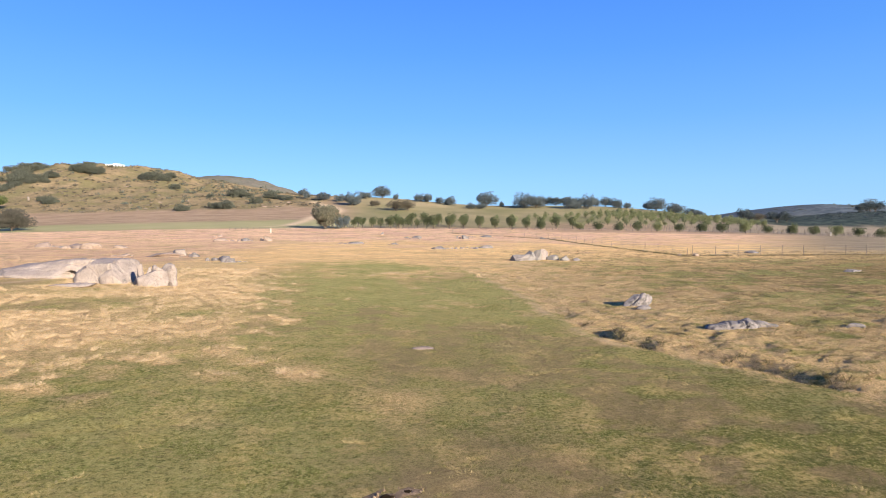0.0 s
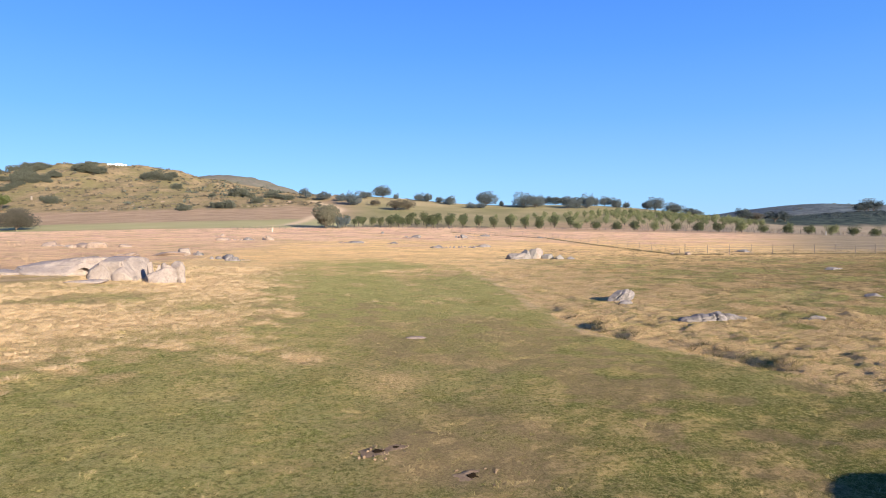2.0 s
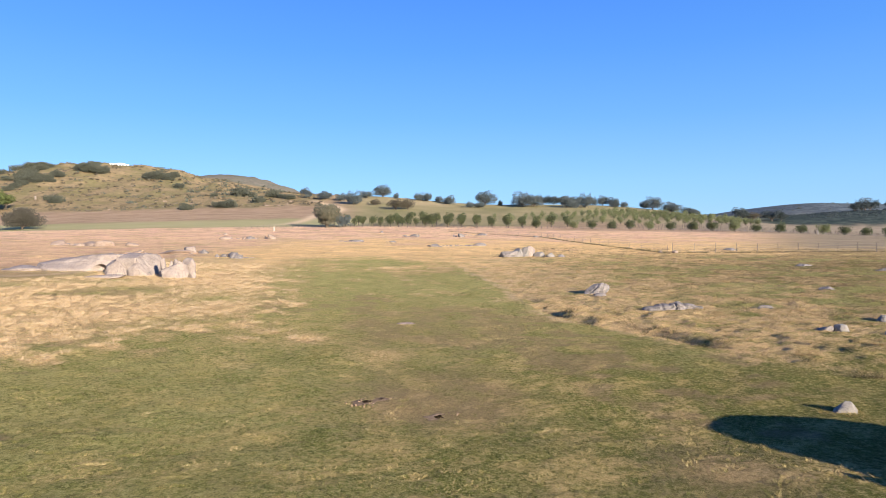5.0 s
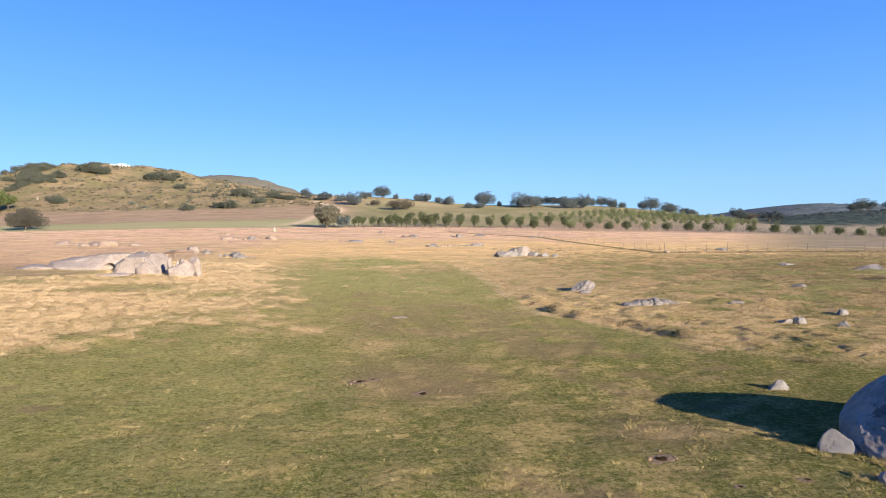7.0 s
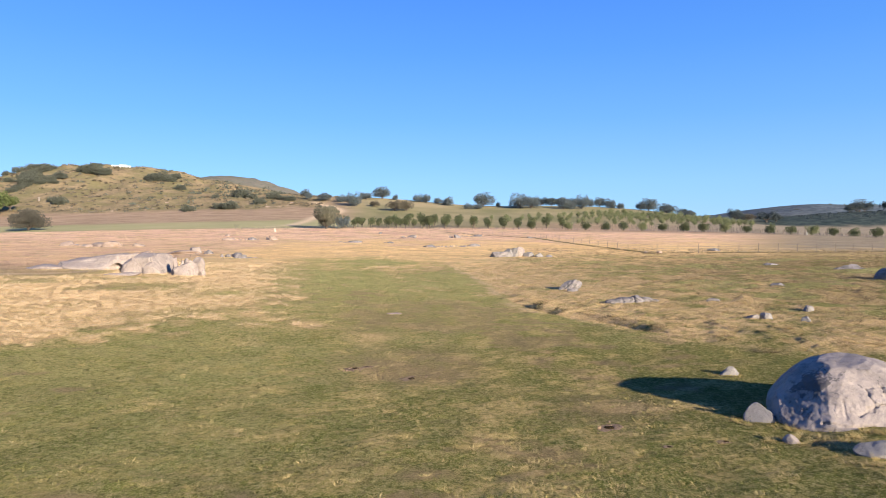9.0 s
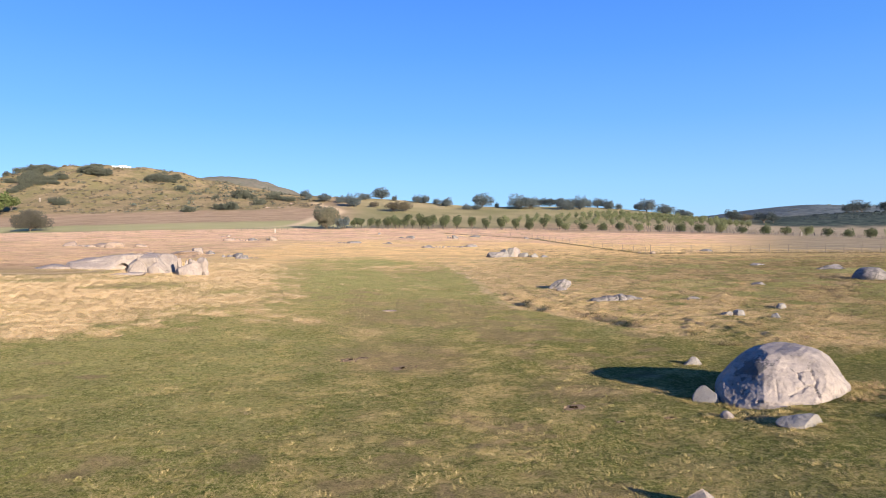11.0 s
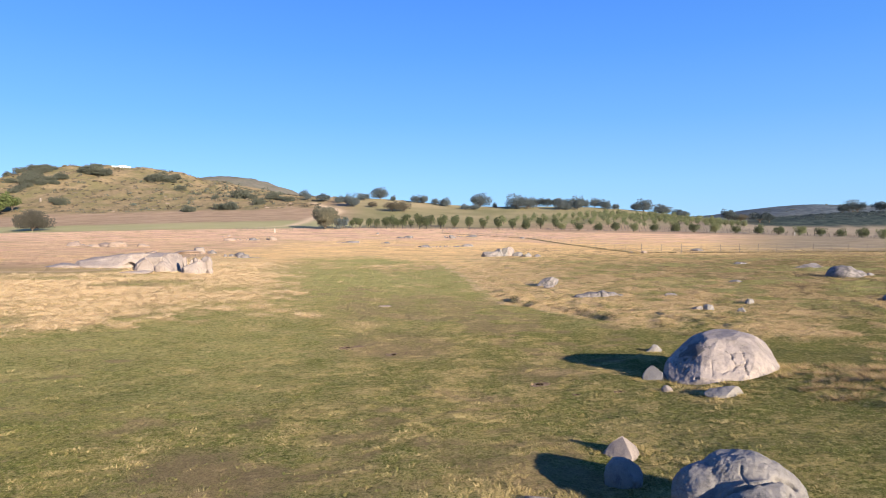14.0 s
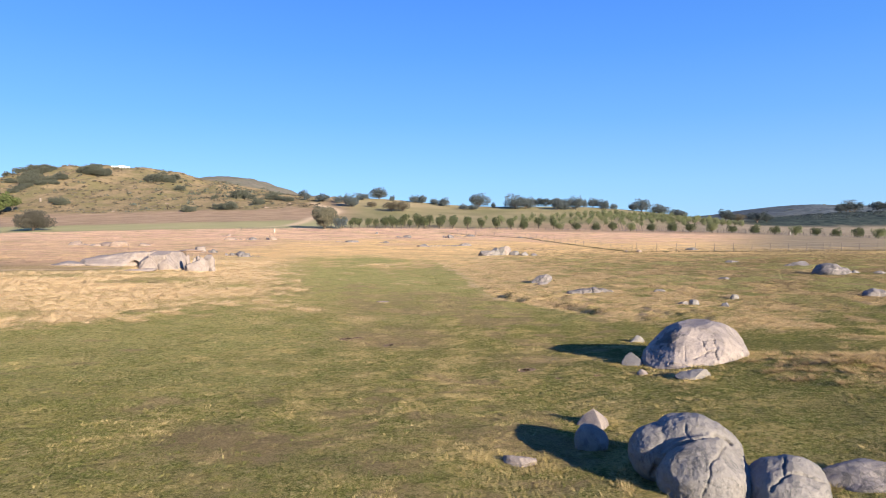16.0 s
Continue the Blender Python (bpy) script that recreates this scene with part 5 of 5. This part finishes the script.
rows(grove, used, [(-45, 300, -4, 294, 4.1, 1.08), (-1, 293.6, 40, 288, 6.1, 1.12), (-36, 308, 62, 297, 7.0, 1.1), (-18, 317, 14, 313, 5.5, 1.25)])
wide = [tree("orchard_tree", 280 + i, 5.0, 5.6, 0.24, 56, PALE_LEAF if i == 1 else GROVE_LEAF, "broad low-stemmed olive green orchard tree", "tree", 0.12, 5, 0.95, 12, "orchard trees in rows", 0.75, 1.15) for i in range(4)]
used = [0, set()]
rows(wide, used, [(46, 288, 96, 283.6, 7.3, 0.95), (105, 282.8, 226, 272, 9.0, 0.98)])
pale = [tree("orchard_tree", 270 + i, 5.0, 4.2, 0.28, 40, PALE_LEAF, "young pale green orchard tree on the slope", "tree", 0.14, 4, 1.0, 9, "orchard trees up the slope", 0.7, 1.2) for i in range(3)]
used = [0, set()]
rows(pale, used, [(14, 345, 118, 332, 9.0, 0.8), (36, 372, 150, 352, 8.5, 0.8), (62, 392, 172, 374, 6.0, 0.9), (88, 410, 190, 394, 4.6, 1.0), (112, 428, 208, 414, 4.2, 1.08), (130, 444, 226, 432, 4.2, 1.12)])


# ---- hillside brush and stones, too many to count ----
def brush(seed, n, box, accept, size, leaf, mat, name, label):
    rng, x, y = sown(seed, n, *box, accept)
    z = height(x, y)
    vs = []
    for px, py, pz in zip(x, y, z):
        s = size * rng.uniform(0.5, 1.5)
        k = 16
        d = rng.normal(size=(k, 3))
        d /= np.linalg.norm(d, axis=1)[:, None]
        d[:, 2] = np.abs(d[:, 2]) * 0.75
        p = np.array([px, py, pz - 0.1]) + d * s * rng.uniform(0.5, 1.0, (k, 1)) * np.array([1.3, 1.3, 1])
        a, b = rng.normal(size=(k, 3)), rng.normal(size=(k, 3))
        q = leaf * s * 0.42
        vs.append(np.stack([p - a * q, p + b * q, p + a * q, p - b * q], 1).reshape(-1, 3))
    v = np.concatenate(vs)
    return tagged(new(name, mesh_from(name, v, np.arange(len(v)).reshape(-1, 4), mat)), label, "brush", kind="stuff")


brush(1, 4200, (-640, -60, 452, 800), lambda x, y: masks(x, y)["brush"] * np.clip(sstep(0.55, 1.0, wavy(x, y, 55, 41) + 0.45 * wavy(x, y, 17, 42)) * 0.4 + 0.75 * swell(x, y, -465, 735, 70, 85, 22, 60) * sstep(-0.4, 0.3, wavy(x, y, 24, 46)) + 0.75 * swell(x, y, -190, 560, 50, 60, 40, 60) * sstep(0.1, 0.5, wavy(x, y, 26, 43)), 0, 1), 2.3, 0.42, HILL_LEAF, "chaparral", "grey-green scrub in patches on the hillside")
brush(2, 6500, (-640, -60, 452, 800), lambda x, y: masks(x, y)["brush"] * (0.15 + 0.6 * sstep(-0.3, 0.5, wavy(x, y, 40, 47) + 0.5 * wavy(x, y, 12, 67))), 1.15, 0.8, BRUSH_LEAF, "low_brush", "low brownish brush over the hillside")
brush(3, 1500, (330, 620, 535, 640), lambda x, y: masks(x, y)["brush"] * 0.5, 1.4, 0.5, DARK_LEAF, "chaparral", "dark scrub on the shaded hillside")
brush(4, 1100, (430, 1150, 980, 1260), lambda x, y: 0.15 + 0.8 * sstep(0.3, 0.8, wavy(x, y, 120, 44)), 1.9, 0.5, CHAPARRAL, "chaparral", "far scrub on the hill tinted blue for haze")

# single large shrubs on the hill
shrubs = [tree("hill_shrub", 290 + i, 6.0, 13, 0.34, 52, HILL_LEAF, "spreading grey-green shrub on the brushy hillside", "shrub", 0.08, 6, 0.8, 11, "large shrubs on the hillside", 0.95, 1.1) for i in range(3)]
used = [0, set()]
for i, (x, y, w) in enumerate([
        (-381, 595, 19), (-403, 622, 12), (-409, 641, 14), (-408, 650, 15), (-402, 655, 12), (-374, 583, 12), (-363, 598, 14), (-353, 590, 12), (-365, 589, 13), (-360, 611, 15), (-370, 556, 12), (-374, 571, 14), (-384, 610, 13), (-266, 652, 14), (-282, 630, 12), (-393, 624, 17), (-404, 632, 15), (-412, 680, 16), (-420, 690, 14), (-432, 700, 16), (-446, 706, 15), (-460, 706, 17), (-342, 639, 20), (-330, 637, 14), (-353, 641, 16), (-366, 688, 13), (-271, 623, 20), (-254, 612, 13), (-227, 569, 13), (-293, 498, 16), (-303, 505, 11),
        (-161, 528, 20), (-150, 524, 13), (-145, 454, 17), (-154, 458, 12), (-173, 448, 13), (-132, 482, 14), (-421, 631, 12), (-130, 516, 15), (-112, 499, 12), (-120, 506, 10), (-178, 518, 8), (-478, 712, 14), (-492, 705, 13)]):
    plant(shrubs, x, y, w / (13.5 if y > 590 else 17), 97 * i, used)


def hill_stones():
    rng, x, y = sown(9, 2600, -560, -70, 448, 760, lambda x, y: masks(x, y)["brush"] * (0.006 + sstep(0.5, 0.9, wavy(x, y, 40, 51)) * 0.05 + 0.5 * swell(x, y, -170, 472, 75, 70, 14, 22)))
    z = height(x, y)
    cube = np.array([[sx_, sy_, sz_] for sx_ in (-1, 1) for sy_ in (-1, 1) for sz_ in (-1, 1)], float)
    quads = np.array([[0, 1, 3, 2], [4, 6, 7, 5], [0, 4, 5, 1], [2, 3, 7, 6], [0, 2, 6, 4], [1, 5, 7, 3]])
    vs, fs = [], []
    for i, p in enumerate(zip(x, y, z)):
        s = rng.uniform(0.25, 1.1) ** 1.5 * np.array([1.5, 1.0, 0.6])
        c = cube * s * rng.uniform(0.5, 1.1, (8, 3))
        vs.append(c + np.array(p))
        fs.append(quads + 8 * i)
    tagged(new("hill_stones", mesh_from("hill_stones", np.concatenate(vs), np.concatenate(fs), TAN_GRANITE)), "pale stones strewn over the brushy hill", "stones", kind="stuff")


hill_stones()


# ---- fences ----
def fence(name, pts, step, tall, thick, wires, mat, label, group=""):
    base = new(name)
    run = []
    for (ax, ay), (bx, by) in zip(pts, pts[1:]):
        n = max(1, round(math.hypot(bx - ax, by - ay) / step))
        run += [(ax + (bx - ax) * i / n, ay + (by - ay) * i / n) for i in range(n)]
    run.append(pts[-1])
    bm = bmesh.new()
    bmesh.ops.create_cone(bm, cap_ends=True, segments=8, radius1=thick * 0.55, radius2=thick * 0.45, depth=tall + 0.4)
    me = bpy.data.meshes.new("post")
    bm.to_mesh(me)
    bm.free()
    me.materials.append(mat)
    r = random.Random(3)
    base.location = (*run[0], zat(*run[0]))
    bpy.context.view_layer.update()
    for x, y in run:
        p = new("post", me)
        p.parent = base
        p.location = Vector((x, y, zat(x, y) + tall / 2 - 0.2)) - base.location
        p.rotation_euler = (r.uniform(-0.03, 0.03), r.uniform(-0.03, 0.03), r.uniform(0, 3))
        k = r.uniform(0.9, 1.1)
        p.scale = (k, k, r.uniform(0.94, 1.05))
    for h in wires:
        bm = bmesh.new()
        tube(bm, [Vector((x, y, zat(x, y) + h)) - base.location for x, y in run], [0.012] * len(run), 4)
        part("wire", bm, WIRE, base)
    return tagged(base, label, "fence", group)


FENCE = [(6, 257), (36, 220.5), (49.4, 144.8), (107, 154), (150, 161)]
fence("wire_fence", FENCE[:3], 5.5, 1.7, 0.08, (0.3, 0.7, 1.1, 1.5, 1.9), POST_WOOD, "weathered post and wire stock fence across the plain")
fence("wire_fence", [(50.6, 145.0), *FENCE[3:]], 5.2, 2.2, 0.11, (0.3, 0.7, 1.1, 1.5, 1.9), POST_WOOD, "tall weathered post and wire fence along the pink pasture")
fence("orchard_fence", [(-90, 290), (-38, 292), (175, 272), (240, 266)], 2.6, 1.15, 0.14, (0.4, 0.75, 1.05), POST_WOOD, "weathered post and wire fence along the orchard front")


# ---- house, tank and poles ----
def box(bm, x0, x1, y0, y1, z0, z1, bevel=0.0):
    g = bmesh.ops.create_cube(bm, size=1.0, matrix=Matrix.Translation(((x0 + x1) / 2, (y0 + y1) / 2, (z0 + z1) / 2)) @ Matrix.Diagonal((x1 - x0, y1 - y0, z1 - z0, 1)))
    if bevel:
        bmesh.ops.bevel(bm, geom=[e for e in bm.edges if e.verts[0] in g["verts"]], offset=bevel, segments=2, affect="EDGES")


def hill_house():
    base = new("hill_house")
    base.matrix_world = pose(-352, 714, zat(-352, 714) - 0.7, 0, 0, 24) @ Matrix.Diagonal((0.86, 0.64, 0.64, 1))
    for x0, x1, z1 in ((-11, -2, 4.2), (-2, 6, 5.4), (6, 11, 3.8)):
        bm = bmesh.new()
        box(bm, x0, x1, -4, 4, -1.5, z1)
        part("wall", bm, PLASTER, base)
        bm = bmesh.new()
        box(bm, x0 - 0.4, x1 + 0.4, -4.6, 4.6, z1 + 0.004, z1 + 0.4, 0.05)
        part("roof", bm, ROOF, base)
    for x in (-9.4, -6.6, -3.8, 0.2, 3.4, 7.6):
        bm = bmesh.new()
        box(bm, x, x + 1.8, -4.08, -4.004, 0.9, 3.3)
        w = part("window", bm, PANE, base)
        bm = bmesh.new()
        box(bm, x - 0.15, x + 1.95, -4.2, -4.004, 0.75, 0.896)
        part("window_sill", bm, PLASTER, w)
    return tagged(base, "long white flat-roofed house on the hilltop", "house")


hill_house()


def tank():
    base = new("water_tank")
    base.matrix_world = pose(-319.0, 513.0, zat(-319, 513), 0, 0, 0)
    bm = bmesh.new()
    bmesh.ops.create_cone(bm, cap_ends=True, segments=24, radius1=0.9, radius2=0.9, depth=2.6, matrix=Matrix.Translation((0, 0, 1.2)))
    part("tank_body", bm, POST_WOOD, base)
    bm = bmesh.new()
    bmesh.ops.create_cone(bm, cap_ends=True, segments=24, radius1=0.95, radius2=0.15, depth=0.35, matrix=Matrix.Translation((0, 0, 2.68)))
    part("lid", bm, PALE_POST, base)
    return tagged(base, "small weathered grey water tank on the hillside", "tank")


tank()


def marker(x, y, tall, thick, mat, label):
    base = new("marker_post")
    base.matrix_world = pose(x, y, zat(x, y))
    bm = bmesh.new()
    box(bm, -thick / 2, thick / 2, -thick / 2, thick / 2, -0.2, tall, 0.03)
    part("post_shaft", bm, mat, base)
    bm = bmesh.new()
    box(bm, -thick * 0.6, thick * 0.6, -thick * 0.6, thick * 0.6, tall + 0.004, tall + 0.1, 0.02)
    part("cap", bm, mat, base)
    return tagged(base, label, "post")


marker(-66.0, 266.0, 1.5, 0.45, PALE_POST, "pale standing box-like post on the plain")
marker(168.0, 277.0, 1.5, 0.45, PALE_POST, "white box-like post among orchard trees")
marker(-312.0, 436.0, 7.0, 0.22, POST_WOOD, "tall weathered utility pole at the hill's foot")


# ---- young vine rows behind the orchard front ----
def vine_stakes():
    rng = np.random.RandomState(12)
    x, y = np.meshgrid(np.arange(96, 236, 3.2), np.arange(0, 44, 5.5))
    y = y + 297 - 0.13 * (x - 46)
    x, y = (x + rng.uniform(-0.2, 0.2, x.shape)).ravel(), y.ravel()
    z = height(x, y)
    cube = np.array([[sx_, sy_, sz_] for sx_ in (-1, 1) for sy_ in (-1, 1) for sz_ in (0, 1)], float)
    quads = np.array([[0, 1, 3, 2], [4, 6, 7, 5], [0, 4, 5, 1], [2, 3, 7, 6], [1, 5, 7, 3]])
    vs = [cube * np.array([0.07, 0.07, rng.uniform(1.1, 1.6)]) + np.array(p) for p in zip(x, y, z - 0.05)]
    fs = [quads + 8 * i for i in range(len(vs))]
    tagged(new("vine_stakes", mesh_from("vine_stakes", np.concatenate(vs), np.concatenate(fs), POST_WOOD)), "rows of weathered stakes on bare soil behind the orchard", "stakes", kind="stuff")


vine_stakes()
